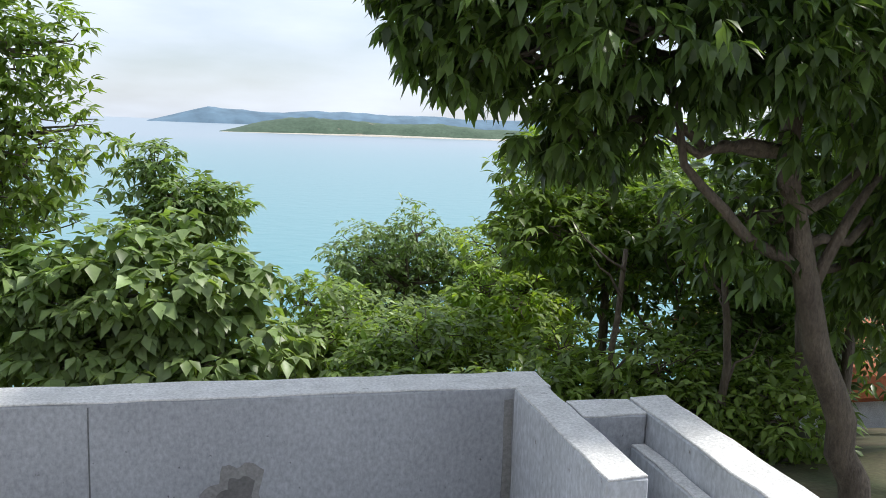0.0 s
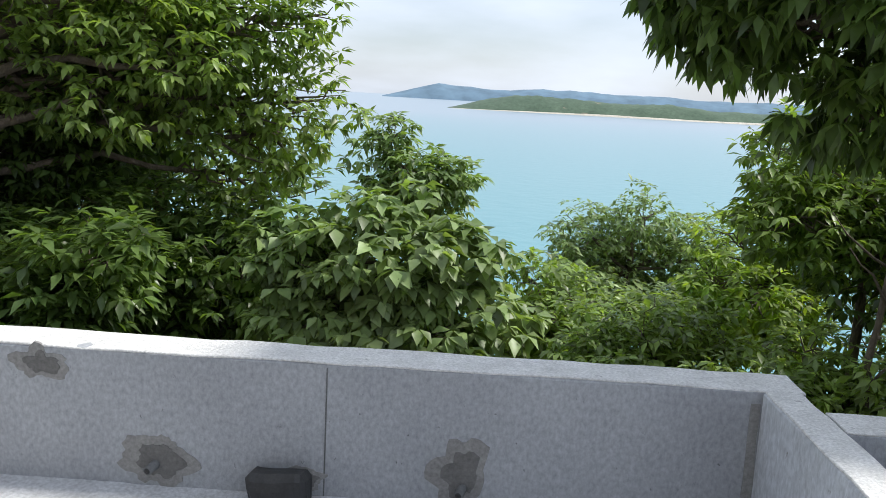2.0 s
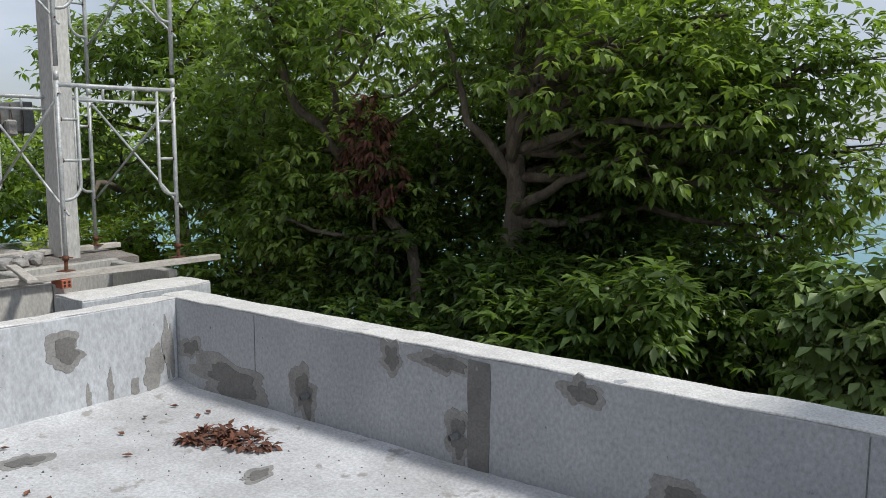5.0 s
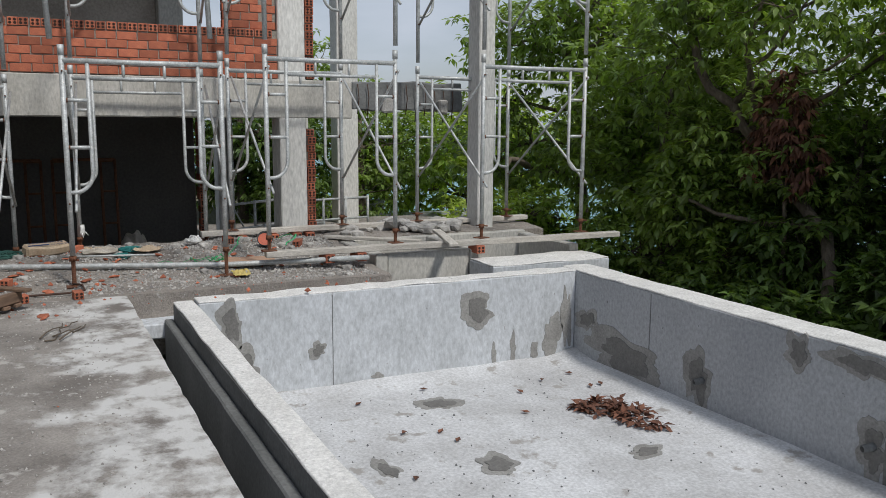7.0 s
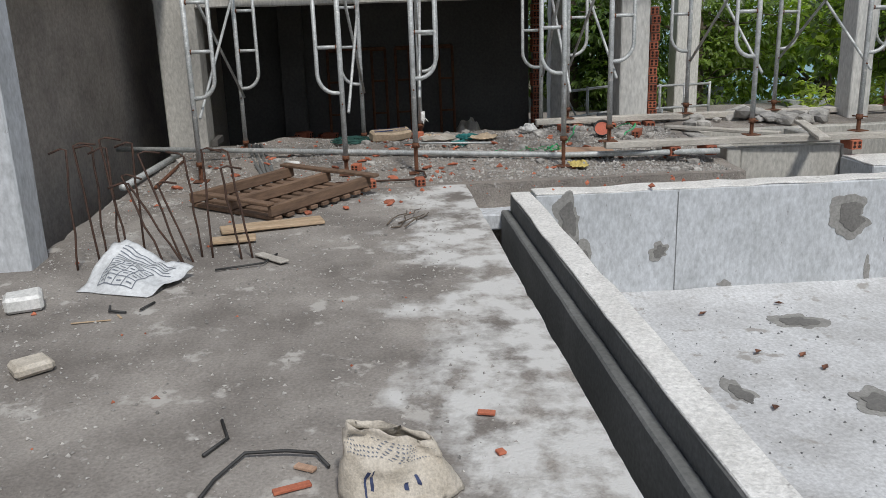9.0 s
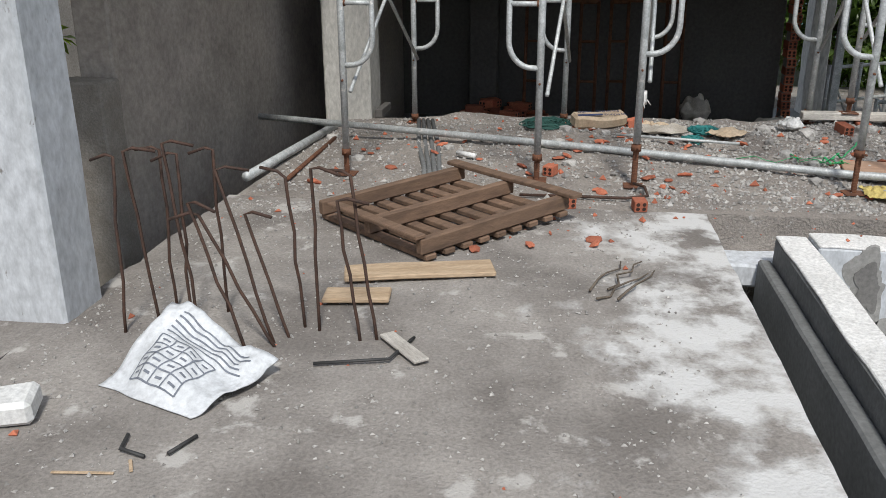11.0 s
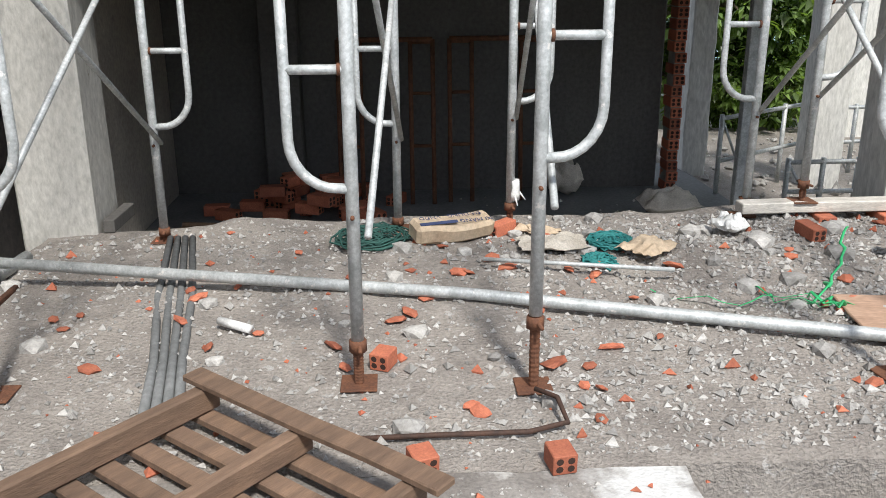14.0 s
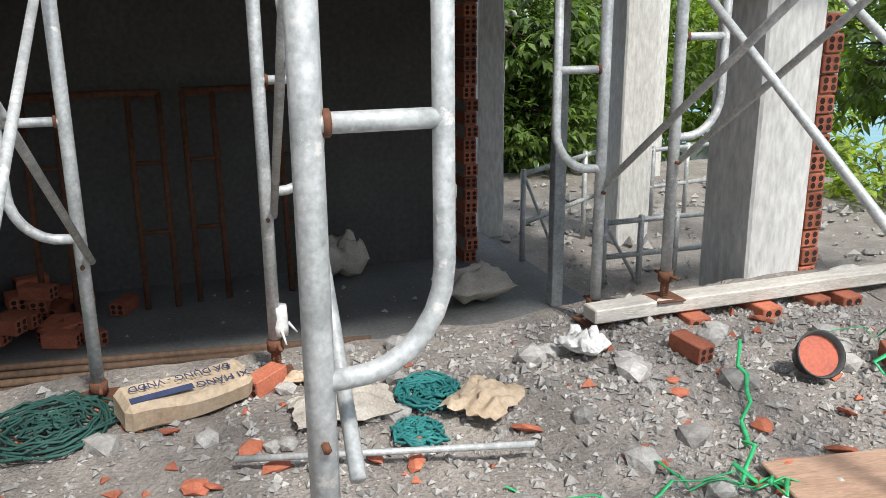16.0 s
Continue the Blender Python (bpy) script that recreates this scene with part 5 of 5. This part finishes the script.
def open_sack(cx, cy):
    """A slumped paper sack with a gaping torn mouth, higher at one end."""
    th = empty("cement_sack", Matrix.Translation((cx, cy, 0.006)))
    seg, rings = 40, 12

    def at(a, t, inset=0.0):
        c, q = math.cos(a), math.sin(a)
        hy = 0.175 * (1 - 0.30 * t) - inset
        hx = 0.10 * (1 - 0.62 * t) - inset
        x = math.copysign(abs(c) ** 0.85, c) * hx
        y = math.copysign(abs(q) ** 0.85, q) * hy
        top = 0.185 - 0.30 * (y + 0.05)
        fold = noise.noise((x * 13, y * 13, t * 2.5)) * 0.055 * (0.3 + t) + noise.noise((x * 31, y * 31, t * 7)) * 0.02
        z = t * max(0.06, top) + (0.02 * noise.noise((a * 1.7, 3, 1)) if t > 0.9 else 0)
        return Vector((x + fold - 0.05 * t, y - 0.035 * t + fold * 0.5, max(0.0, z)))

    V = [at(2 * math.pi * i / seg, j / rings) for j in range(rings + 1) for i in range(seg)]
    V += [at(2 * math.pi * i / seg, j / rings, 0.005) + Vector((0, 0, 0.004 if j == 0 else 0)) for j in range(rings + 1) for i in range(seg)]
    k = (rings + 1) * seg
    F = []
    for j in range(rings):
        for i in range(seg):
            q = (j * seg + i, j * seg + (i + 1) % seg, (j + 1) * seg + (i + 1) % seg, (j + 1) * seg + i)
            F += [q, tuple(k + n for n in q[::-1])]
    F += [(rings * seg + i, rings * seg + (i + 1) % seg, k + rings * seg + (i + 1) % seg, k + rings * seg + i) for i in range(seg)]
    F += [tuple(range(seg))[::-1], tuple(k + i for i in range(seg))]
    put("bag", mesh_of("bag", V, F, M_CLOTH, True), th)
    V, F = [], []
    for row in range(6):
        for col in range(26):
            a = -1.15 + 2.3 * col / 25 + (0.045 if row % 2 else 0)
            t = 0.66 + 0.04 * row
            for da, dt in ((-0.028, 0), (0, -0.011), (0.028, 0), (0, 0.011)):
                q = at(a + da, t + dt, -0.002)
                V.append(q)
            b = len(V)
            F.append((b - 4, b - 3, b - 2, b - 1))
    put("print_dots", mesh_of("print_dots", V, F, M_INKGREY), th, "grey dotted print")
    for a0, t0, t1 in ((-0.55, 0.12, 0.5), (-0.40, 0.18, 0.5), (0.1, 0.2, 0.34), (0.3, 0.3, 0.44)):
        V = [at(a0 + d, t0 + (t1 - t0) * i / 6, -0.002) for i in range(7) for d in (0, 0.06)]
        put("print_line", mesh_of("print_line", V, [(2 * i, 2 * i + 1, 2 * i + 3, 2 * i + 2) for i in range(6)], M_INK), th)
    tagged(th, "slumped torn cement sack with dotted print and open mouth", "sack")


open_sack(-3.46, 0.70)
for i, (x, y, a, l, mt, lb) in enumerate(((-3.61, 0.42, 60, 0.07, M_PLY, "brown wood chip on the terrace"), (-3.50, 0.39, 110, 0.11, M_BRICK, "pinkish brick splinter on the terrace"), (-3.88, 1.0, 75, 0.06, M_BRICK, "pinkish brick splinter on the terrace"), (-3.62, 1.01, 20, 0.03, M_BRICK, "small brick splinter on the terrace"), (-5.01, -0.63, 97, 0.17, M_PLANK, "thin pale bamboo stick on the terrace"), (-5.06, -0.52, 30, 0.06, M_PLANK, "thin pale bamboo stick on the terrace"))):
    w = 0.005 if mt is M_PLANK else 0.013
    ch = part("splinter", block(-l / 2, l / 2, -w, w, 0, w * 0.8, 0.003, 0.03, 0.002, seed=i), mt)
    ch.matrix_basis = pose(x, y, 0.004, 0, 0, a)
    tagged(ch, lb, "debris")
for i, (x, y, l, w, h, mt, lb) in enumerate(((-9.42, 1.3, 0.2, 0.32, 0.06, M_CLOTH, "crumpled torn brown paper bag"), (-9.3, 1.72, 0.2, 0.24, 0.05, M_PAPERBAG, "torn brown paper on rubble"), (-8.12, 2.35, 0.14, 0.24, 0.03, M_YELLOW, "dusty yellow cloth rag"), (-9.55, 2.2, 0.12, 0.16, 0.09, M_WHITE, "crumpled clear plastic bag"), (-9.7, 1.28, 0.08, 0.22, 0.03, M_PAPERBAG, "scrap of brown paper"))):
    c = crumpled("crumpled_litter", l, w, h, mt, 20 + i)
    c.matrix_basis = pose(x, y, (rubble_z(x, y) if x < -7.7 else 0) + 0.008, 0, 0, 40 * i)
    tagged(c, lb, "litter")


for x, y, a, l, w, h, mt, lb in ((-5.24, -1.0, 20, 0.15, 0.17, 0.075, M_WHITE, "dented white plastic packet on the terrace"), (-4.48, -0.69, 35, 0.12, 0.15, 0.05, M_CLOTH, "crushed dusty paper packet on the terrace")):
    pk = part("packet", block(-l / 2, l / 2, -w / 2, w / 2, 0.0, h, 0.016, 0.035, 0.015, seed=x), mt)
    pk.matrix_basis = pose(x, y, 0.008, 0, 0, a)
    tagged(pk, lb, "litter")


def coil(name, x, y, z, R, turns, r, mat, label, seed, cat="rope", squash=1.0):
    g = np.random.default_rng(seed)
    pts = []
    n = int(turns * 22)
    for i in range(n):
        a = 2 * math.pi * i / 22
        k = R * (0.55 + 0.45 * math.sin(i * 0.13 + seed)) + g.normal() * 0.012
        pts.append((math.cos(a) * k + 0.02 * math.sin(i * 0.05), math.sin(a) * k * squash, r + 0.022 * abs(math.sin(i * 0.21)) + 0.01 * g.random()))
    ob = tube(name, pts, r, mat, None, 5)
    ob.matrix_basis = Matrix.Translation((x, y, z))
    return tagged(ob, label, cat)


coil("net_rope", -9.62, 0.45, rubble_z(-9.62, 0.45), 0.18, 24, 0.0045, M_NET, "tangled coil of dark green netting rope", 2)
coil("net_scrap", -9.42, 1.58, rubble_z(-9.42, 1.58), 0.10, 26, 0.005, M_TEAL, "bunched teal nylon netting scrap", 3)
coil("net_scrap", -9.22, 1.48, rubble_z(-9.22, 1.48), 0.07, 22, 0.005, M_TEAL, "bunched teal nylon netting scrap", 4)
coil("wire_coil", -10.9, 2.1, -0.395, 0.17, 6, 0.006, M_BLACK, "coil of black cable on the room floor", 5, "cable")


def strap(pts, label):
    V, F = [], []
    P = []
    for a, b in zip(pts[:-1], pts[1:]):
        P += wiggle(a, b, 4, 0.02, rng)[:-1]
    P.append(Vector(pts[-1]))
    for i, p in enumerate(P):
        z = rubble_z(p.x, p.y) + 0.012 + p.z
        d = (P[min(i + 1, len(P) - 1)] - P[max(0, i - 1)])
        s = Vector((-d.y, d.x, 0)).normalized() * 0.006
        V += [(p.x + s.x, p.y + s.y, z), (p.x - s.x, p.y - s.y, z + 0.004), (p.x - s.x, p.y - s.y, z + 0.001), (p.x + s.x, p.y + s.y, z - 0.003)]
    for i in range(len(P) - 1):
        for k in range(4):
            F.append((i * 4 + k, i * 4 + (k + 1) % 4, i * 4 + 4 + (k + 1) % 4, i * 4 + 4 + k))
    tagged(put("plastic_strap", mesh_of("plastic_strap", V, F, M_GREENROPE, True)), label, "strap")


strap([(-8.95, 2.05, 0), (-8.75, 2.06, 0.03), (-8.68, 2.2, 0.01), (-8.85, 2.35, 0), (-9.05, 2.5, 0.02), (-9.25, 2.62, 0.08)], "bright green plastic strapping tangled on rubble")
strap([(-8.75, 2.18, 0), (-8.6, 2.22, 0.05), (-8.62, 2.3, 0.02), (-8.76, 2.22, 0)], "loop of bright green plastic strapping")
strap([(-8.9, 1.62, 0), (-8.7, 1.85, 0.02), (-8.72, 2.1, 0.03), (-8.6, 2.4, 0)], "bright green plastic strapping on the gravel")
strap([(-9.3, 3.0, 0.05), (-9.15, 3.15, 0.1), (-9.0, 3.0, 0.04)], "curl of bright green plastic strapping")

bw = empty("rubber_bucket", pose(-9.12, 2.82, 0.16, 58, 0, 75) @ Matrix.Diagonal((0.78, 0.78, 0.78, 1)))
bbm = bmesh.new()
bmesh.ops.create_cone(bbm, cap_ends=False, segments=20, radius1=0.07, radius2=0.105, depth=0.12)
bmesh.ops.solidify(bbm, geom=bbm.faces[:], thickness=0.008)
part("bowl", bbm, M_BLACK, bw, "", True)
bb2 = bmesh.new()
bmesh.ops.create_circle(bb2, cap_ends=True, segments=20, radius=0.092, matrix=Matrix.Translation((0, 0, 0.03)))
part("dried_mortar", bb2, M_BOWL, bw, "orange-red dried filling")
tagged(bw, "black rubber mortar bucket with orange inside tipped on rubble", "bucket")

# bent bar and twigs on the slab
tagged(tube("steel_bar", [(-7.84, 0.36, 0.02), (-7.845, 0.66, 0.022), (-7.85, 0.95, 0.02), (-7.88, 1.07, 0.03), (-8.0, 1.06, 0.05), (-8.06, 1.0, 0.05)], 0.0085, M_REBAR, None, 6), "bent rusty reinforcing bar on the slab", "rebar")
for i in range(4):
    x, y, a = -6.6 + rng.normal() * 0.07, 0.86 + rng.normal() * 0.06, 2.5 + rng.normal() * 0.12
    tagged(tube("twig", wiggle((x - 0.18 * math.cos(a), y - 0.16 * math.sin(a), 0.016), (x + 0.2 * math.cos(a), y + 0.2 * math.sin(a), 0.02), 5, 0.014, rng), 0.006, M_BARK, None, 5, 0.003), "dry brown twig on the terrace", "twig", "dry twigs")
for pts in (((-3.42, 0.12, 0.01), (-3.57, 0.16, 0.012), (-3.70, 0.23, 0.02), (-3.69, 0.36, 0.024), (-3.67, 0.45, 0.02), (-3.60, 0.49, 0.012)), ((-3.95, 0.12, 0.01), (-3.82, 0.16, 0.012), (-3.72, 0.10, 0.01)), ((-5.2, -0.6, 0.01), (-5.12, -0.58, 0.014), (-5.1, -0.5, 0.01)), ((-5.22, -0.40, 0.01), (-5.12, -0.44, 0.012)), ((-5.7, -0.2, 0.01), (-5.75, 0.05, 0.02), (-5.95, 0.1, 0.01))):
    tagged(tube("wire", pts, 0.006, M_BLACK, None, 5), "loose dark bent wire on the terrace", "wire")
up = empty("rebar_bundle", Matrix.Translation((-10.15, -0.3, 1.79)))
for i in range(16):
    y = -0.3 + 1.0 * rng.random()
    a = (0.1 * rng.normal(), y - 0.1, 0.0)
    b = (0.1 * rng.normal(), y + 0.25 * rng.normal(), 0.25 + 0.2 * rng.random())
    tube("bar", wiggle(a, b, 4, 0.03, rng) + [Vector(b) + Vector((0, 0.08 * rng.normal(), 0.06))], 0.007, M_REBAR, up, 5)
tagged(up, "tangle of bent rusty bars on the floor beam", "rebar")
for i in range(5):
    tagged(tube("conduit", [(-10.1 - 0.03 * i, -0.95, 1.80 + 0.02 * i), (-10.05 - 0.03 * i, -0.45 + 0.05 * i, 1.80 + 0.012 * i)], 0.011, M_STEEL, None, 6), "grey conduit offcut lying on the beam", "conduit", "conduit offcuts")

# dark room contents
def rusty_frame(x, y, lean):
    th = empty("rusted_frame", pose(x, y, -0.40, 0, lean, 0))
    for yy in (0, 0.17, 0.55, 0.72):
        tube("leg", [(0, yy, 0), (0, yy, 1.25)], 0.018, M_RUST, th, 7)
    for zz in (0.45, 0.85, 1.23):
        tube("bar", [(0, 0, zz), (0, 0.17, zz)], 0.013, M_RUST, th, 6)
        tube("bar", [(0, 0.55, zz), (0, 0.72, zz)], 0.013, M_RUST, th, 6)
    tube("top_bar", [(0, 0, 1.25), (0, 0.72, 1.25)], 0.02, M_RUST, th, 7)
    tagged(th, "rusty steel frame leaning in the dark room", "scaffolding", "rusted frames indoors")


rusty_frame(-12.05, 0.15, -8)
rusty_frame(-12.1, 1.0, -7)
for i in range(34):
    x, y = -11.9 + 0.25 * rng.normal(), -0.1 + 0.3 * rng.normal()
    brick_at(min(x, -11.4), y, -0.395 + 0.08 * (i % 3) * (abs(y + 0.1) < 0.25), 180 * rng.random())
    tagged(scene.objects[-1], "red hollow brick in a loose indoor heap", "brick", "brick heap in the room")
for i in range(6):
    tagged(tube("timber_pole", [(-10.9 - 0.09 * i, -0.9, -0.38 + 0.01 * i), (-10.8 - 0.06 * i, 1.3 + 0.1 * i, -0.38)], 0.02, M_WOOD, None, 6), "long grey timber pole on the room floor", "timber", "poles on the room floor")
for x, y, l, w, h, lb in ((-11.5, 2.55, 0.3, 0.42, 0.22, "dusty full cement sack on the floor"), (-12.2, 1.9, 0.24, 0.3, 0.3, "grey sack leaning by the wall")):
    c = crumpled("sack", l, w, h, M_CLOTH, int(abs(x * 10)))
    c.matrix_basis = pose(x, y, -0.39)
    tagged(c, lb, "sack")
# Solid dark block drawn where a shaded recess would be.
bx = tagged(part("socket_box", block(-10.36, -10.0, -0.96, -0.90, 0.02, 0.09, 0.002, 9, 0.004), M_INTERIOR_SHADED), "small dark block standing for a recess at the wall foot", "box")

# rear rails seen through the opening
def rail(x0, y0, x1, y1, z, h):
    th = empty("tube_rail", Matrix.Translation((x0, y0, z)))
    d = Vector((x1 - x0, y1 - y0, 0))
    for k in (0, 0.33, 0.66, 1):
        tube("post", [d * k, d * k + Vector((0, 0, h + 0.03))], 0.02, M_STEEL, th, 7)
    for k in (h * 0.48, h):
        tube("bar", [Vector((0, 0, k)), d + Vector((0, 0, k))], 0.018, M_STEEL, th, 7)
    tube("brace", [Vector((0, 0, h)), d * 0.33], 0.012, M_STEEL, th, 6)
    tagged(th, "grey steel tube railing behind the house", "railing")


rail(-12.2, 3.16, -13.0, 4.3, -0.45, 0.66)
rail(-11.6, 3.45, -11.6, 4.25, -0.45, 0.43)
rail(-13.0, 4.35, -13.2, 5.5, -0.45, 0.6)
tagged(part("steel_post", block(-11.34, -11.27, 2.93, 3.0, -0.4, 1.6, 0.001, 9, 0.004), M_STEEL), "upright galvanised channel post in the opening", "post")

# ---- rubble ----
def chunk(name, s, seed, mat):
    bm = bmesh.new()
    bmesh.ops.create_icosphere(bm, subdivisions=1, radius=s)
    for v in bm.verts:
        v.co = v.co * (1 + 0.5 * noise.noise(v.co * (2.0 / s) + Vector((seed, 0, 0))))
        v.co.z = v.co.z * 0.65
    me = bpy.data.meshes.new(name)
    bm.to_mesh(me)
    bm.free()
    me.materials.append(mat)
    return me


def gravel(name, n, area, smin, smax, mat, label, seed, zf):
    r = np.random.default_rng(seed)
    V, F = [], []
    for i in range(n):
        x, y = area(r)
        s = smin + (smax - smin) * r.random() ** 3
        c = np.array([x, y, zf(x, y) + s * 0.25])
        q = np.array([(1, 0, 0), (-.5, .87, 0), (-.5, -.87, 0), (0, 0, .8), (.3, .2, -.7)]) * s * (0.6 + 0.8 * r.random((5, 3)))
        a = r.random() * 6.28
        R = np.array([[math.cos(a), -math.sin(a), 0], [math.sin(a), math.cos(a), 0], [0, 0, 1]])
        b = len(V)
        V += [tuple(v) for v in (q @ R.T + c)]
        F += [(b, b + 1, b + 3), (b + 1, b + 2, b + 3), (b + 2, b, b + 3), (b + 1, b, b + 4), (b + 2, b + 1, b + 4), (b, b + 2, b + 4)]
    return tagged(put(name, mesh_of(name, V, F, mat)), label, "gravel", kind="stuff")


def on_rubble(r):
    while True:
        x, y = -7.75 - 2.2 * r.random(), -1.2 + 4.7 * r.random()
        if r.random() < 0.25 + 0.35 * (y > 1) + 0.4 * (y > 2):
            return x, y


def on_deck(r):
    return -7.6 + 4.6 * r.random() ** 1.6, -1.2 + 2.3 * r.random() ** 1.3


gravel("gravel", 14000, on_rubble, 0.004, 0.016, M_STONE, "fine grey gravel and mortar crumbs", 1, rubble_z)
gravel("rubble_stones", 2200, on_rubble, 0.010, 0.026, M_STONE, "broken grey concrete crumbs", 2, rubble_z)
gravel("gravel", 8000, on_deck, 0.002, 0.010, M_STONE, "fine grit on the terrace", 3, deck_z)
gravel("brick_crumbs", 260, lambda r: (-7.2 - 2.7 * r.random(), -1.1 + 4.5 * r.random()), 0.006, 0.03, M_BRICK, "scattered red brick crumbs", 4, lambda x, y: rubble_z(x, y) if x < -7.68 else 0.0)
gravel("brick_crumbs", 40, on_deck, 0.006, 0.02, M_BRICK, "red brick crumbs on the terrace", 5, deck_z)
gravel("grit", 1500, lambda r: (-7.1 + 7.6 * r.random(), 2.0 + 3.1 * r.random()), 0.003, 0.012, M_GUTTER, "dark grit on the pool floor", 6, lambda x, y: POOL_Z)
CH = [chunk("concrete_chunk", 0.05, i * 3.1, M_STONE) for i in range(5)]
for i in range(110):
    if i < 60:
        x, y = on_rubble(rng)
        s = 0.5 + 0.8 * rng.random()
        z = rubble_z(x, y)
    else:
        x, y = -9.6 + 0.28 * rng.normal(), 4.7 + 0.5 * rng.normal()
        x = max(-9.98, min(-9.3, x))
        s = 0.8 + 1.8 * rng.random()
        z = rubble_z(x, y) + 0.05 * max(0, 1 - abs(y - 4.7)) * rng.random()
    ob = put("concrete_chunk", CH[i % 5])
    ob.matrix_basis = pose(x, y, z + 0.012 * s, 0, 0, 360 * rng.random()) @ Matrix.Diagonal((s, s * (0.7 + 0.5 * rng.random()), s * 0.9, 1))
    tagged(ob, "broken lump of grey concrete on the slab", "rubble", "concrete lumps")
SHARD = [chunk("brick_shard", 0.045, 50 + i * 2.7, M_BRICK) for i in range(4)]
for i in range(70):
    x, y = (-7.9 - 1.9 * rng.random(), -0.9 + 4.0 * rng.random()) if i > 8 else (-6.9 - 0.5 * rng.random(), 0.1 + 0.7 * rng.random())
    ob = put("brick_shard", SHARD[i % 4])
    s = 0.4 + 0.7 * rng.random()
    ob.matrix_basis = pose(x, y, (rubble_z(x, y) if x < -7.68 else 0) + 0.012, 20 * rng.normal(), 0, 360 * rng.random()) @ Matrix.Diagonal((s * 1.3, s * 0.8, s * 0.5, 1))
    tagged(ob, "orange-red broken brick shard", "brick shard", "brick shards")
for x, y, a in ((-7.69, 1.01, 100), (-7.70, 0.63, 110), (-8.32, 0.52, 65), (-9.72, 1.1, 40), (-9.35, 2.5, 100), (-9.1, 3.15, 60)):
    ob = brick_at(x, y, (rubble_z(x, y) if x < -7.68 else 0) + 0.004, a, None, HALF if abs(x) < 9 else None, 4)
    ob.matrix_basis = ob.matrix_basis @ Matrix.Diagonal((0.78, 0.8, 0.78, 1))
    tagged(ob, "loose red hollow brick with dusty holes on rubble", "brick", "loose bricks")

# dry leaves in the pool
dl, _ = leaves_mesh("dry_leaf_heap", [(-5.7, 4.75, POOL_Z + 0.03, 0.30, 0.12, 0.02), (-5.95, 4.6, POOL_Z + 0.02, 0.2, 0.2, 0.015)], 420, 0.09, M_DRYLEAF, 3, 0.0)
tagged(put("dry_leaf_heap", dl), "heap of dry reddish-brown leaves on the pool floor", "leaves", kind="stuff")
for i in range(26):
    x, y = -7.0 + 5.0 * rng.random(), 2.2 + 2.8 * rng.random()
    ob = put("dry_leaf", mesh_of("dry_leaf", [(0, 0, 0.004), (0.03, 0.02, 0.014), (0.035, 0, 0.006), (0.03, -0.02, 0.016), (0.08, 0, 0.012), (0.035, 0, 0.0), (0.03, 0.021, 0.010), (0.03, -0.021, 0.011)], [(0, 1, 2), (0, 2, 3), (1, 4, 2), (2, 4, 3), (0, 5, 6), (0, 7, 5), (6, 5, 4), (5, 7, 4)], M_DRYLEAF)) if i == 0 else put("dry_leaf", leaf_me)
    leaf_me = ob.data
    ob.matrix_basis = pose(x, y, POOL_Z + 0.012, 0, 0, 360 * rng.random())
    tagged(ob, "single dry brown leaf on the pool floor", "leaf", "fallen dry leaves")

tape = tubes("tape_wrap", [([(0, 0, 0.0), (0.004, 0, 0.03), (-0.003, 0.002, 0.06), (0, 0, 0.1)], 0.031, 0.027), ([(0.03, 0, 0.02), (0.06, 0.01, -0.02)], 0.006, 0.003), ([(-0.02, 0.03, 0.03), (-0.02, 0.06, -0.01)], 0.006, 0.003)], M_WHITE)
tape.matrix_basis = Matrix.Translation((-9.80, 1.17, 0.215))
tagged(tape, "white plastic tape wrapped round a scaffold leg", "tape")
gravel("rubble_stones", 500, lambda r: (-10.2 - 4.5 * r.random(), 3.3 + 3.5 * r.random()), 0.015, 0.07, M_STONE, "rubble scattered on the rear terrace", 12, lambda x, y: -0.44)
gravel("rubble_stones", 160, lambda r: (-10.1 - 2.2 * r.random(), -0.9 + 3.9 * r.random()), 0.006, 0.03, M_STONE, "grit on the room floor", 13, lambda x, y: -0.40)
